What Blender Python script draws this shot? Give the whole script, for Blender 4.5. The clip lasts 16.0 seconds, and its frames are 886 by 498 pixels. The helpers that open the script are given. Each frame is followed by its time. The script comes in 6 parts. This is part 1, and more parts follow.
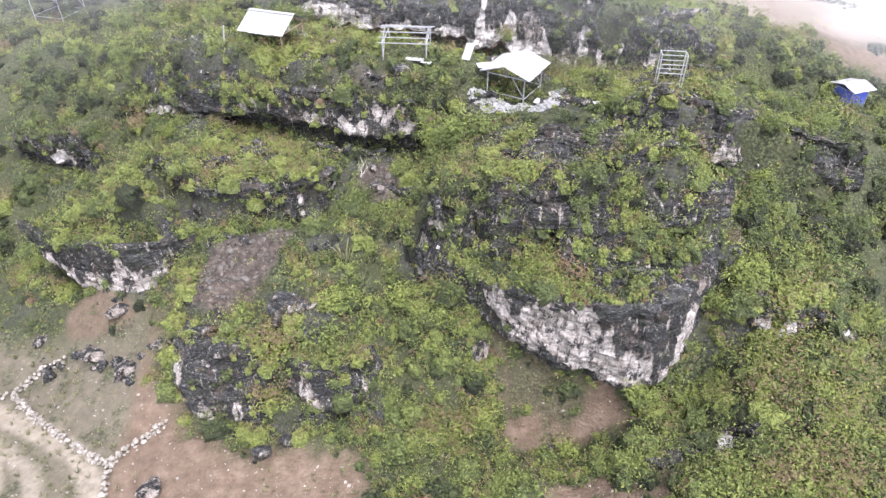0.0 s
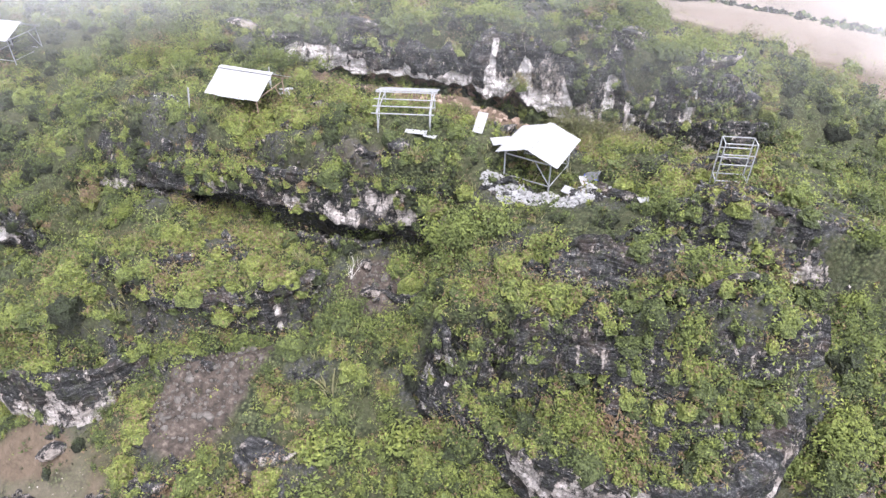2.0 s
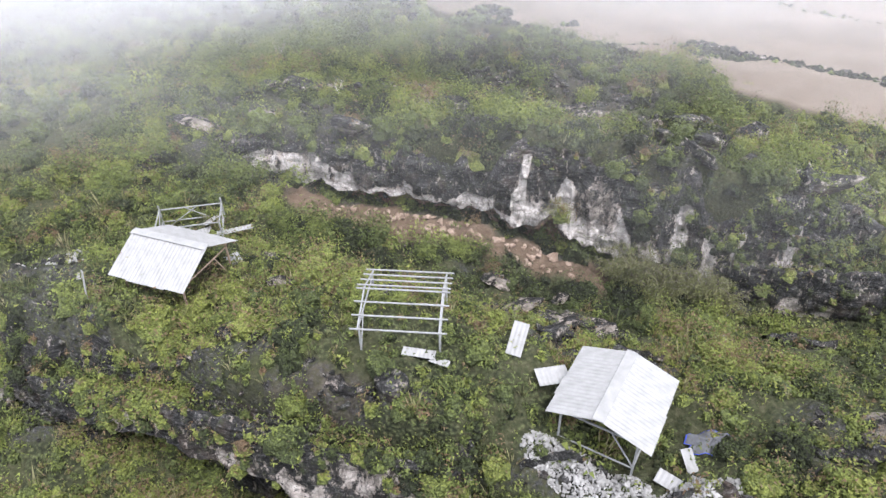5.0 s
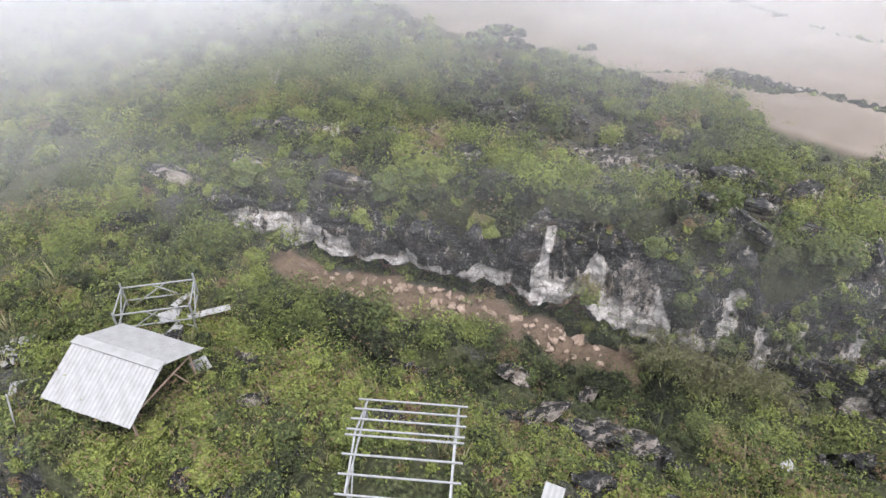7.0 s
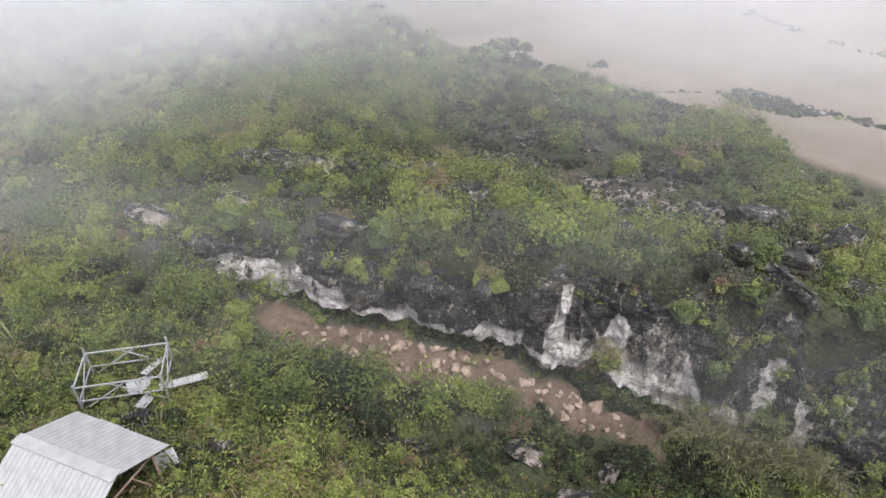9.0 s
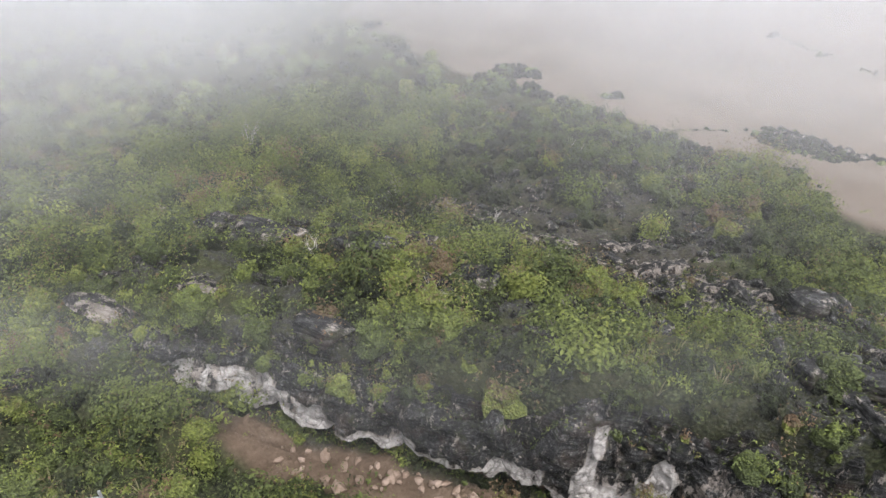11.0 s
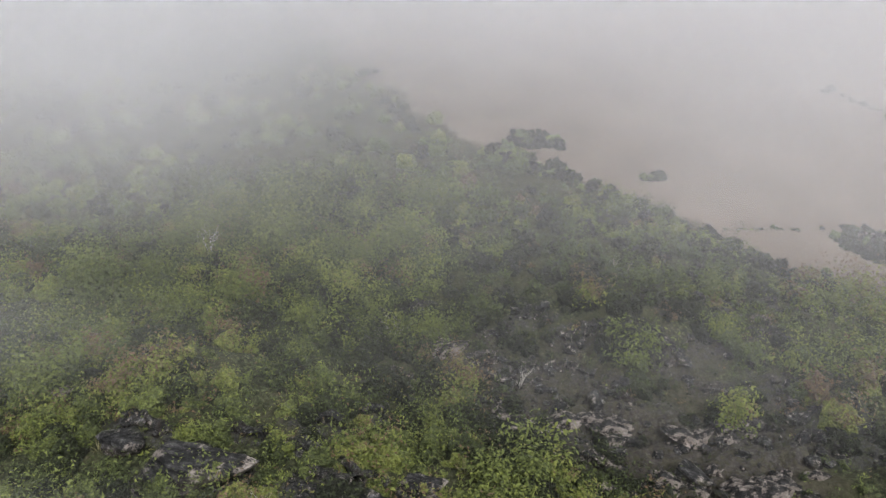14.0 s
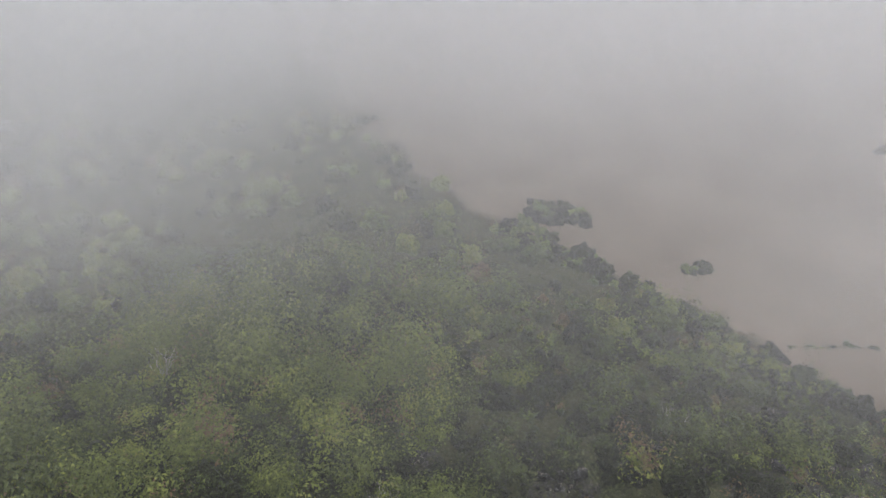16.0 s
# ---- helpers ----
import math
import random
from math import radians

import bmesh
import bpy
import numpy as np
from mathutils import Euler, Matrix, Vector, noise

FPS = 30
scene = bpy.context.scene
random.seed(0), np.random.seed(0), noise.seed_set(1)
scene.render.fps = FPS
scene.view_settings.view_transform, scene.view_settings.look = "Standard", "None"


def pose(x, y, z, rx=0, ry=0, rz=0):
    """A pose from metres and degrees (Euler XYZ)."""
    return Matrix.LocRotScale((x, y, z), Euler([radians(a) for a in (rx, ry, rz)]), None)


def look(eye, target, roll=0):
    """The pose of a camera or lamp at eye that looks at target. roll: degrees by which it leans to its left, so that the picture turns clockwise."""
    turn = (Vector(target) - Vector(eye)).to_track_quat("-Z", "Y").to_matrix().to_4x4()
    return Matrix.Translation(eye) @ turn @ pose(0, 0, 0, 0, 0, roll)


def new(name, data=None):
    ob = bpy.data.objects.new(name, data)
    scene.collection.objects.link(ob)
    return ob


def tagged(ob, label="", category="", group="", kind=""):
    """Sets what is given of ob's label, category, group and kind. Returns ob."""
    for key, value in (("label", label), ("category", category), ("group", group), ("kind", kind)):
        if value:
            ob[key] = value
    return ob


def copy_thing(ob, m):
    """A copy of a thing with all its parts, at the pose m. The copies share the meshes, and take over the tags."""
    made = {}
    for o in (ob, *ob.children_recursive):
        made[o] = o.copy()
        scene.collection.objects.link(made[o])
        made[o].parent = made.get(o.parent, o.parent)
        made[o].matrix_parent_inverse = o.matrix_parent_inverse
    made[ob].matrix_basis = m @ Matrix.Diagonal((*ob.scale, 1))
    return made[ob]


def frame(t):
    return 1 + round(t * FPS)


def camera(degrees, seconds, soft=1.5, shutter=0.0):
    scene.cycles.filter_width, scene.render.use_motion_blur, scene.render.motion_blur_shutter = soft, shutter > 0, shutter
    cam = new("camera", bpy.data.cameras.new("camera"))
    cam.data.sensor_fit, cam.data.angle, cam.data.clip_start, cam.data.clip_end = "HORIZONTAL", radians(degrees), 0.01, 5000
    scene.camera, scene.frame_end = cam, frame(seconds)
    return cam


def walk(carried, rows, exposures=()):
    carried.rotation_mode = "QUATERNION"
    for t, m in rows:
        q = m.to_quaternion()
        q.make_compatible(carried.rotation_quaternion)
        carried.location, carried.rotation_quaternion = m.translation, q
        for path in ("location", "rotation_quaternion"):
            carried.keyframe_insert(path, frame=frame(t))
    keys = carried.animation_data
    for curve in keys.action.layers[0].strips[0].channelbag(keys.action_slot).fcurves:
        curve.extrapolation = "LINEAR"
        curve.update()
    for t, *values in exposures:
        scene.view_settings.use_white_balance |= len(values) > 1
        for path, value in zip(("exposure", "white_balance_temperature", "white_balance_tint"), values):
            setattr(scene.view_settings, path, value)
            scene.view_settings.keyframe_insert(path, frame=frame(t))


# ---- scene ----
cam = camera(68.0, 16.0)
PATH = [
    (0, (-0.000, 0.001, 32.002), (-0.000, 15.888, 19.853), -0.00),
    (0.5, (-0.087, 2.446, 32.098), (-0.090, 18.331, 19.946), -0.04),
    (1, (-0.205, 4.940, 32.184), (-0.201, 20.834, 20.044), -0.05),
    (1.5, (-0.354, 7.529, 32.361), (-0.332, 23.406, 20.198), -0.04),
    (2, (-0.536, 10.180, 32.537), (-0.481, 26.042, 20.355), 0.01),
    (2.5, (-0.708, 12.844, 32.594), (-0.622, 28.731, 20.444), 0.05),
    (3, (-0.771, 15.584, 32.562), (-0.702, 31.518, 20.476), -0.01),
    (3.5, (-0.748, 18.398, 32.530), (-0.743, 34.383, 20.509), -0.19),
    (4, (-0.734, 21.288, 32.530), (-0.795, 37.310, 20.560), -0.38),
    (4.5, (-0.782, 24.230, 32.542), (-0.888, 40.284, 20.615), -0.55),
    (5, (-0.842, 27.234, 32.693), (-0.998, 43.274, 20.747), -0.79),
    (5.2, (-0.829, 28.508, 32.864), (-1.030, 44.494, 20.847), -0.93),
    (7.3, (-1.193, 34.568, 32.799), (-1.461, 50.649, 20.911), -0.32),
    (7.5, (-1.186, 34.921, 32.796), (-1.460, 51.006, 20.913), -0.31),
    (8, (-1.213, 35.917, 32.801), (-1.493, 52.008, 20.928), -0.27),
    (8.5, (-1.279, 37.075, 32.798), (-1.563, 53.177, 20.940), -0.20),
    (8.7, (-1.320, 37.602, 32.808), (-1.601, 53.702, 20.945), -0.16),
    (10.8, (-1.746, 45.069, 33.227), (-1.934, 61.137, 21.320), 0.48),
    (11, (-1.762, 45.894, 33.229), (-1.968, 61.967, 21.328), 0.46),
    (11.5, (-1.854, 48.014, 33.303), (-2.073, 64.095, 21.414), 0.45),
    (12, (-1.953, 50.239, 33.391), (-2.175, 66.329, 21.514), 0.49),
    (12.5, (-2.026, 52.565, 33.436), (-2.267, 68.673, 21.584), 0.51),
    (13, (-2.095, 54.983, 33.499), (-2.358, 71.106, 21.668), 0.49),
    (13.5, (-2.219, 57.453, 33.581), (-2.486, 73.593, 21.773), 0.53),
    (14, (-2.450, 59.969, 33.698), (-2.675, 76.130, 21.918), 0.70),
    (14.5, (-2.754, 62.648, 33.851), (-2.890, 78.824, 22.090), 0.89),
    (15, (-2.982, 65.456, 34.000), (-3.079, 81.653, 22.268), 1.10),
    (15.5, (-3.172, 68.229, 34.149), (-3.298, 84.447, 22.446), 1.40),
    (16, (-3.453, 70.485, 34.406), (-3.583, 86.714, 22.718), 1.86),
]
walk(cam, [(t, look(eye, target, roll)) for t, eye, target, roll in PATH], exposures=((0.0, 2.29, 6080, 18), (2.0, 2.22, 6100, 18), (3.0, 2.02, 6150, 17), (5.0, 1.77, 6220, 14), (8.0, 1.47, 6330, 13), (11.5, 1.24, 6450, 12), (13.0, 1.0, 6500, 12), (14.5, 0.78, 6500, 12), (16.0, 0.58, 6500, 11)))

scene.cycles.transparent_max_bounces = 40

# ---------------------------------------------------------------- overcast light
world = bpy.data.worlds.new("overcast_sky")
scene.world = world
world.use_nodes = True
wn, wl = world.node_tree.nodes, world.node_tree.links
sky = wn.new("ShaderNodeTexSky")
sky.sky_type, sky.sun_disc = "NISHITA", False
sky.sun_elevation, sky.sun_rotation = radians(58), radians(150)
sky.air_density, sky.dust_density, sky.ozone_density = 1.0, 1.5, 1.0
grey = wn.new("ShaderNodeHueSaturation")
grey.inputs["Saturation"].default_value = 0.18
wl.new(sky.outputs[0], grey.inputs["Color"])
wl.new(grey.outputs[0], wn["Background"].inputs["Color"])
wn["Background"].inputs["Strength"].default_value = 0.15

sun = new("sun", bpy.data.lights.new("sun", "SUN"))
sun.data.energy, sun.data.angle, sun.data.color = 1.5, radians(22), (1.0, 0.985, 0.96)
sun.matrix_world = look((20, -35, 90), (0, 0, 0))


# ---------------------------------------------------------------- materials
class Nodes:
    """A node material under construction."""

    def __init__(self, name, rough=0.9, metal=0.0):
        self.mat = bpy.data.materials.new(name)
        self.mat.use_nodes = True
        self.tree = self.mat.node_tree
        self.bsdf = self.tree.nodes["Principled BSDF"]
        self.bsdf.inputs["Roughness"].default_value = rough
        self.bsdf.inputs["Metallic"].default_value = metal
        self.bsdf.inputs["Specular IOR Level"].default_value = 0.25
        self.place = self.add("ShaderNodeTexCoord").outputs["Object"]

    def add(self, kind, **values):
        node = self.tree.nodes.new(kind)
        for key, value in values.items():
            node.inputs[key.replace("_", " ")].default_value = value
        return node

    def link(self, a, b):
        self.tree.links.new(a, b)

    def noise(self, scale, detail=5.0, rough=0.6, stretch=None):
        node = self.add("ShaderNodeTexNoise", Scale=scale, Detail=detail, Roughness=rough)
        at = self.place
        if stretch:
            m = self.add("ShaderNodeMapping", Scale=stretch)
            self.link(at, m.inputs["Vector"])
            at = m.outputs[0]
        self.link(at, node.inputs["Vector"])
        return node.outputs["Fac"]

    def ramp(self, value, *stops):
        node = self.add("ShaderNodeValToRGB")
        el = node.color_ramp.elements
        while len(el) < len(stops):
            el.new(0.5)
        for e, (at, colour) in zip(el, stops):
            e.position = at
            e.color = (*colour, 1) if len(colour) == 3 else colour
        self.link(value, node.inputs[0])
        return node.outputs[0]

    def attribute(self, name):
        node = self.add("ShaderNodeAttribute")
        node.attribute_name = name
        return node.outputs["Fac"]

    def math(self, how, a, b=0.5):
        node = self.add("ShaderNodeMath")
        node.operation = how
        for n, v in enumerate((a, b)):
            if isinstance(v, (int, float)):
                node.inputs[n].default_value = v
            else:
                self.link(v, node.inputs[n])
        return node.outputs[0]

    def mix(self, fac, a, b, how="MIX"):
        node = self.add("ShaderNodeMix")
        node.data_type, node.blend_type = "RGBA", how
        for n, v in ((0, fac), (6, a), (7, b)):
            if isinstance(v, (int, float)):
                node.inputs[n].default_value = v
            elif isinstance(v, tuple):
                node.inputs[n].default_value = (*v, 1)
            else:
                self.link(v, node.inputs[n])
        return node.outputs[2]

    def bump(self, value, strength=0.5, distance=0.05):
        node = self.add("ShaderNodeBump", Strength=strength, Distance=distance)
        self.link(value, node.inputs["Height"])
        self.link(node.outputs[0], self.bsdf.inputs["Normal"])

    def colour(self, c):
        self.link(c, self.bsdf.inputs["Base Color"])
        return self.mat


def limestone(n):
    """Colours of black-weathered and of freshly broken limestone, and a streaky mask."""
    dark = n.ramp(n.noise(6.5, 11, 0.85), (0.37, (0.008, 0.008, 0.0083)), (0.48, (0.025, 0.025, 0.0255)), (0.56, (0.06, 0.059, 0.059)), (0.65, (0.21, 0.204, 0.198)))
    pale = n.ramp(n.noise(3.4, 10, 0.8), (0.28, (0.15, 0.128, 0.115)), (0.48, (0.31, 0.27, 0.24)), (0.7, (0.45, 0.408, 0.372)))
    streak = n.noise(1.5, 9, 0.8, (1.0, 1.0, 0.4))
    return dark, pale, streak


def rock_material(name):
    n = Nodes(name, 0.92)
    dark, pale, streak = limestone(n)
    drips = n.ramp(n.noise(3.2, 8, 0.75, (1.0, 1.0, 0.28)), (0.57, (0, 0, 0)), (0.62, (0.85, 0.85, 0.85)))
    hatch = n.noise(1.0, 8, 0.75, (0.7, 0.7, 13.0))
    dark = n.mix(1.0, dark, n.ramp(hatch, (0.42, (0.28, 0.28, 0.28)), (0.51, (0.85, 0.85, 0.85)), (0.62, (2.0, 2.0, 2.0))), "MULTIPLY")
    patch = n.math("ADD", n.math("ADD", n.math("MULTIPLY", n.attribute("pale"), 0.3), n.ramp(n.attribute("pale"), (0.85, (0, 0, 0)), (1.0, (0.16, 0.16, 0.16)))), n.noise(2.3, 10, 0.78, (1, 1, 0.5)))
    broken = n.ramp(patch, (0.69, (0, 0, 0)), (0.735, (1, 1, 1)))
    white = n.ramp(n.attribute("pale"), (0.75, (0, 0, 0)), (1.0, (0.75, 0.75, 0.75)))
    pale = n.mix(white, pale, n.mix(1.0, pale, (1.6, 1.73, 1.86), "MULTIPLY"))
    c = n.mix(n.math("MAXIMUM", drips, broken), dark, pale)
    rust = n.ramp(n.noise(0.8, 6, 0.6), (0.52, (0, 0, 0)), (0.7, (0.35, 0.35, 0.35)))
    c = n.mix(rust, c, n.mix(0.5, c, (0.2, 0.125, 0.085)))
    moss = n.ramp(n.noise(2.2, 9, 0.78), (0.52, (0, 0, 0)), (0.64, (0.7, 0.7, 0.7)))
    c = n.mix(n.math("MULTIPLY", moss, n.math("SUBTRACT", 1.0, n.attribute("pale"))), c, (0.042, 0.05, 0.021))
    runs = n.ramp(n.noise(2.8, 8, 0.75, (1.4, 1.4, 0.3)), (0.5, (0, 0, 0)), (0.6, (0.85, 0.85, 0.85)))
    calm = n.math("SUBTRACT", 1.0, n.math("MULTIPLY", white, 0.85))
    c = n.mix(n.math("MULTIPLY", n.math("MULTIPLY", runs, n.attribute("pale")), calm), c, n.mix(0.6, dark, (0.1, 0.085, 0.075)))
    seams = n.ramp(n.noise(1.1, 8, 0.7, (0.9, 0.9, 4.2)), (0.44, (0.42, 0.4, 0.38)), (0.52, (1, 1, 1)))
    c = n.mix(n.math("MULTIPLY", n.math("MULTIPLY", n.attribute("pale"), 0.8), calm), c, n.mix(1.0, c, seams, "MULTIPLY"))
    clay = n.ramp(n.noise(1.8, 8, 0.7), (0.32, (0.085, 0.05, 0.034)), (0.5, (0.19, 0.122, 0.085)), (0.7, (0.31, 0.232, 0.185)))
    c = n.mix(n.attribute("earth"), c, clay)
    crack = n.add("ShaderNodeTexVoronoi", Scale=1.7)
    crack.feature = "DISTANCE_TO_EDGE"
    bent = n.add("ShaderNodeMix")
    bent.data_type = "RGBA"
    wob = n.add("ShaderNodeTexNoise", Scale=2.0, Detail=6.0)
    n.link(n.place, wob.inputs["Vector"])
    n.link(n.place, bent.inputs[6])
    n.link(wob.outputs["Color"], bent.inputs[7])
    bent.inputs[0].default_value = 0.45
    n.link(bent.outputs[2], crack.inputs["Vector"])
    joint = n.ramp(crack.outputs["Distance"], (0.0, (0.3, 0.3, 0.3)), (0.05, (1, 1, 1)))
    c = n.mix(0.8, c, n.mix(1.0, c, joint, "MULTIPLY"))
    relief = n.math("ADD", n.math("ADD", n.noise(6.0, 11, 0.82), n.math("MULTIPLY", hatch, 1.1)), n.math("MULTIPLY", n.math("MINIMUM", crack.outputs["Distance"], 0.1), 3.0))
    n.bump(relief, 1.0, 0.14)
    return n.colour(c)


ROCK = rock_material("weathered_limestone")


def ground_material():
    n = Nodes("hill_ground", 0.95)
    dark, pale, streak = limestone(n)
    bare = n.mix(n.ramp(streak, (0.6, (0, 0, 0)), (0.68, (1, 1, 1))), dark, pale)
    crusted = n.ramp(n.noise(3.0, 10, 0.8), (0.45, (0, 0, 0)), (0.56, (0.9, 0.9, 0.9)))
    litter = n.ramp(n.noise(4.0, 10, 0.78), (0.3, (0.014, 0.017, 0.009)), (0.5, (0.036, 0.04, 0.018)), (0.68, (0.085, 0.075, 0.048)))
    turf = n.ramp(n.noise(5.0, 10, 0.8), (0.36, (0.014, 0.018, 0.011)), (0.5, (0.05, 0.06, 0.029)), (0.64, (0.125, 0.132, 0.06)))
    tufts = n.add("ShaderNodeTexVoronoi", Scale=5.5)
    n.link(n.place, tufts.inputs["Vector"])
    # Bright clump centres and the shade between clumps are painted into the turf colour.
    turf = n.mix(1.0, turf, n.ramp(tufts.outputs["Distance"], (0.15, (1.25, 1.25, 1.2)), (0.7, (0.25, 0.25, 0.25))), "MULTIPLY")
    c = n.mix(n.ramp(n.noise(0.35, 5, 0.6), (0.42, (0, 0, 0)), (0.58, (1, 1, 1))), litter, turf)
    c = n.mix(n.attribute("rock"), c, n.mix(crusted, bare, litter))
    tan = n.ramp(n.noise(1.4, 10, 0.75), (0.25, (0.052, 0.044, 0.031)), (0.5, (0.086, 0.074, 0.052)), (0.75, (0.13, 0.112, 0.084)))
    red = n.ramp(n.noise(1.1, 10, 0.75), (0.25, (0.052, 0.035, 0.024)), (0.5, (0.1, 0.071, 0.05)), (0.75, (0.165, 0.125, 0.094)))
    weeds = n.ramp(n.noise(0.8, 8, 0.75), (0.5, (0, 0, 0)), (0.62, (1, 1, 1)))
    c = n.mix(n.attribute("soil"), c, n.mix(n.math("MULTIPLY", n.math("MULTIPLY", weeds, 0.75), n.attribute("weedy")), tan, turf))
    dry = n.ramp(n.noise(0.12, 8, 0.6), (0.3, (0.125, 0.1, 0.08)), (0.7, (0.185, 0.153, 0.126)))
    c = n.mix(n.math("MULTIPLY", n.attribute("soil"), n.math("SUBTRACT", 1.0, n.attribute("weedy"))), c, dry)
    c = n.mix(n.attribute("red"), c, red)
    rubble = n.ramp(n.noise(2.6, 8, 0.7), (0.35, (0.02, 0.017, 0.014)), (0.55, (0.06, 0.047, 0.038)), (0.75, (0.15, 0.125, 0.105)))
    c = n.mix(n.attribute("dirt"), c, rubble)
    c = n.mix(n.attribute("track"), c, n.ramp(n.noise(2.0, 8), (0.3, (0.12, 0.1, 0.075)), (0.7, (0.22, 0.19, 0.15))))
    n.bump(n.math("SUBTRACT", n.noise(6.0, 10, 0.75), n.math("MULTIPLY", tufts.outputs["Distance"], n.math("SUBTRACT", 1.0, n.attribute("soil")))), 0.8, 0.09)
    return n.colour(c)


def leaf_material(name, *stops):
    n = Nodes(name, 0.75)
    geo = n.add("ShaderNodeNewGeometry")
    tone = n.math("ADD", n.attribute("tone"), n.math("MULTIPLY", n.math("SUBTRACT", geo.outputs["Random Per Island"], 0.55), 0.11))
    c = n.ramp(tone, *stops)
    mottled = n.ramp(n.noise(9.0, 4), (0.3, (0.7, 0.7, 0.7)), (0.7, (1.15, 1.15, 1.1)))
    n.colour(n.mix(1.0, c, mottled, "MULTIPLY"))
    thin = n.add("ShaderNodeBsdfTranslucent")
    n.link(n.bsdf.inputs["Base Color"].links[0].from_socket, thin.inputs["Color"])
    both = n.add("ShaderNodeMixShader", Fac=0.28)
    n.link(n.bsdf.outputs[0], both.inputs[1])
    n.link(thin.outputs[0], both.inputs[2])
    n.link(both.outputs[0], n.tree.nodes["Material Output"].inputs["Surface"])
    return n.mat


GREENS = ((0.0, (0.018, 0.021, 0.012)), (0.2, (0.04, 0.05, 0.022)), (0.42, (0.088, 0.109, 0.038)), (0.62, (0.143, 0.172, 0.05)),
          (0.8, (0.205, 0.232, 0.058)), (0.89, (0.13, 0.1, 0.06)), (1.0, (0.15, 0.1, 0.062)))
LEAVES = leaf_material("shrub_leaves", *GREENS)
GRASS = leaf_material("dry_grass", (0.0, (0.07, 0.085, 0.04)), (0.5, (0.15, 0.155, 0.07)), (1.0, (0.27, 0.24, 0.15)))


def foliage_material():
    """The leafy mass of a bush: small leaf cells, the shade between them painted into the colour."""
    n = Nodes("bush_foliage", 0.6)
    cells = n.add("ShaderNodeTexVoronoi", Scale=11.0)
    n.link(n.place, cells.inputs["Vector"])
    fleck = n.add("ShaderNodeSeparateColor")
    n.link(cells.outputs["Color"], fleck.inputs[0])
    tone = n.math("ADD", n.attribute("tone"), n.math("MULTIPLY", n.math("SUBTRACT", fleck.outputs[0], 0.55), 0.13))
    gap_shade = n.ramp(cells.outputs["Distance"], (0.12, (1.1, 1.1, 1.1)), (0.7, (0.5, 0.5, 0.5)))
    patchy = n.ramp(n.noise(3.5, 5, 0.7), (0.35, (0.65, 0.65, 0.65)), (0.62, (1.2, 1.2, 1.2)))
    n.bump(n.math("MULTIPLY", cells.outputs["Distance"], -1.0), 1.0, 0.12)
    return n.colour(n.mix(1.0, n.mix(1.0, n.ramp(tone, *GREENS), gap_shade, "MULTIPLY"), patchy, "MULTIPLY"))


FOLIAGE = foliage_material()


def plain(name, low, high, rough, metal=0.0, scale=4.0, bump=0.0):
    n = Nodes(name, rough, metal)
    f = n.noise(scale, 6, 0.65)
    if bump:
        n.bump(n.noise(scale * 6, 6, 0.7), bump, 0.01)
    return n.colour(n.ramp(f, (0.3, low), (0.7, high)))


GROUND = ground_material()
SHEET = plain("white_roof_sheet", (0.2, 0.2, 0.198), (0.28, 0.28, 0.28), 0.6, 0.0, 2.0)
STEEL = plain("galvanised_tube", (0.2, 0.205, 0.21), (0.3, 0.305, 0.31), 0.55, 0.2, 6.0)
TIMBER = plain("weathered_timber", (0.16, 0.11, 0.08), (0.3, 0.23, 0.18), 0.85, 0.0, 5.0, 0.3)
BARK = plain("grey_bark", (0.1, 0.085, 0.07), (0.24, 0.21, 0.18), 0.9, 0.0, 8.0, 0.3)
DEADWOOD = plain("bleached_deadwood", (0.3, 0.28, 0.25), (0.5, 0.47, 0.43), 0.9, 0.0, 8.0, 0.3)
RUBBLE = plain("white_quarry_stone", (0.15, 0.148, 0.143), (0.34, 0.335, 0.328), 0.85, 0.0, 3.0, 0.3)
WALLSTONE = plain("field_stone", (0.1, 0.088, 0.075), (0.32, 0.29, 0.25), 0.9, 0.0, 2.0, 0.4)
CLAYSTONE = plain("clay_stained_stone", (0.13, 0.088, 0.062), (0.33, 0.255, 0.205), 0.9, 0.0, 2.0, 0.4)
SCREE = plain("dark_scree", (0.03, 0.027, 0.024), (0.13, 0.116, 0.102), 0.9, 0.0, 3.0, 0.3)
TARP_GREY = plain("grey_tarpaulin", (0.075, 0.077, 0.084), (0.13, 0.133, 0.145), 0.6, 0.0, 3.0)
TARP_BLUE = plain("blue_tarpaulin", (0.03, 0.05, 0.32), (0.06, 0.1, 0.5), 0.5, 0.0, 4.0)


def mist_material():
    n = Nodes("mist", 1.0)
    white = n.add("ShaderNodeBsdfDiffuse", Color=(0.885, 0.888, 0.9, 1))
    glow = n.add("ShaderNodeBsdfTranslucent", Color=(0.885, 0.888, 0.9, 1))
    clear = n.add("ShaderNodeBsdfTransparent")
    drop = n.add("ShaderNodeMixShader", Fac=0.5)
    veil = n.add("ShaderNodeMixShader")
    n.link(white.outputs[0], drop.inputs[1])
    n.link(glow.outputs[0], drop.inputs[2])
    n.link(n.attribute("veil"), veil.inputs[0])
    n.link(clear.outputs[0], veil.inputs[1])
    n.link(drop.outputs[0], veil.inputs[2])
    n.link(veil.outputs[0], n.tree.nodes["Material Output"].inputs["Surface"])
    return n.mat


MIST = mist_material()

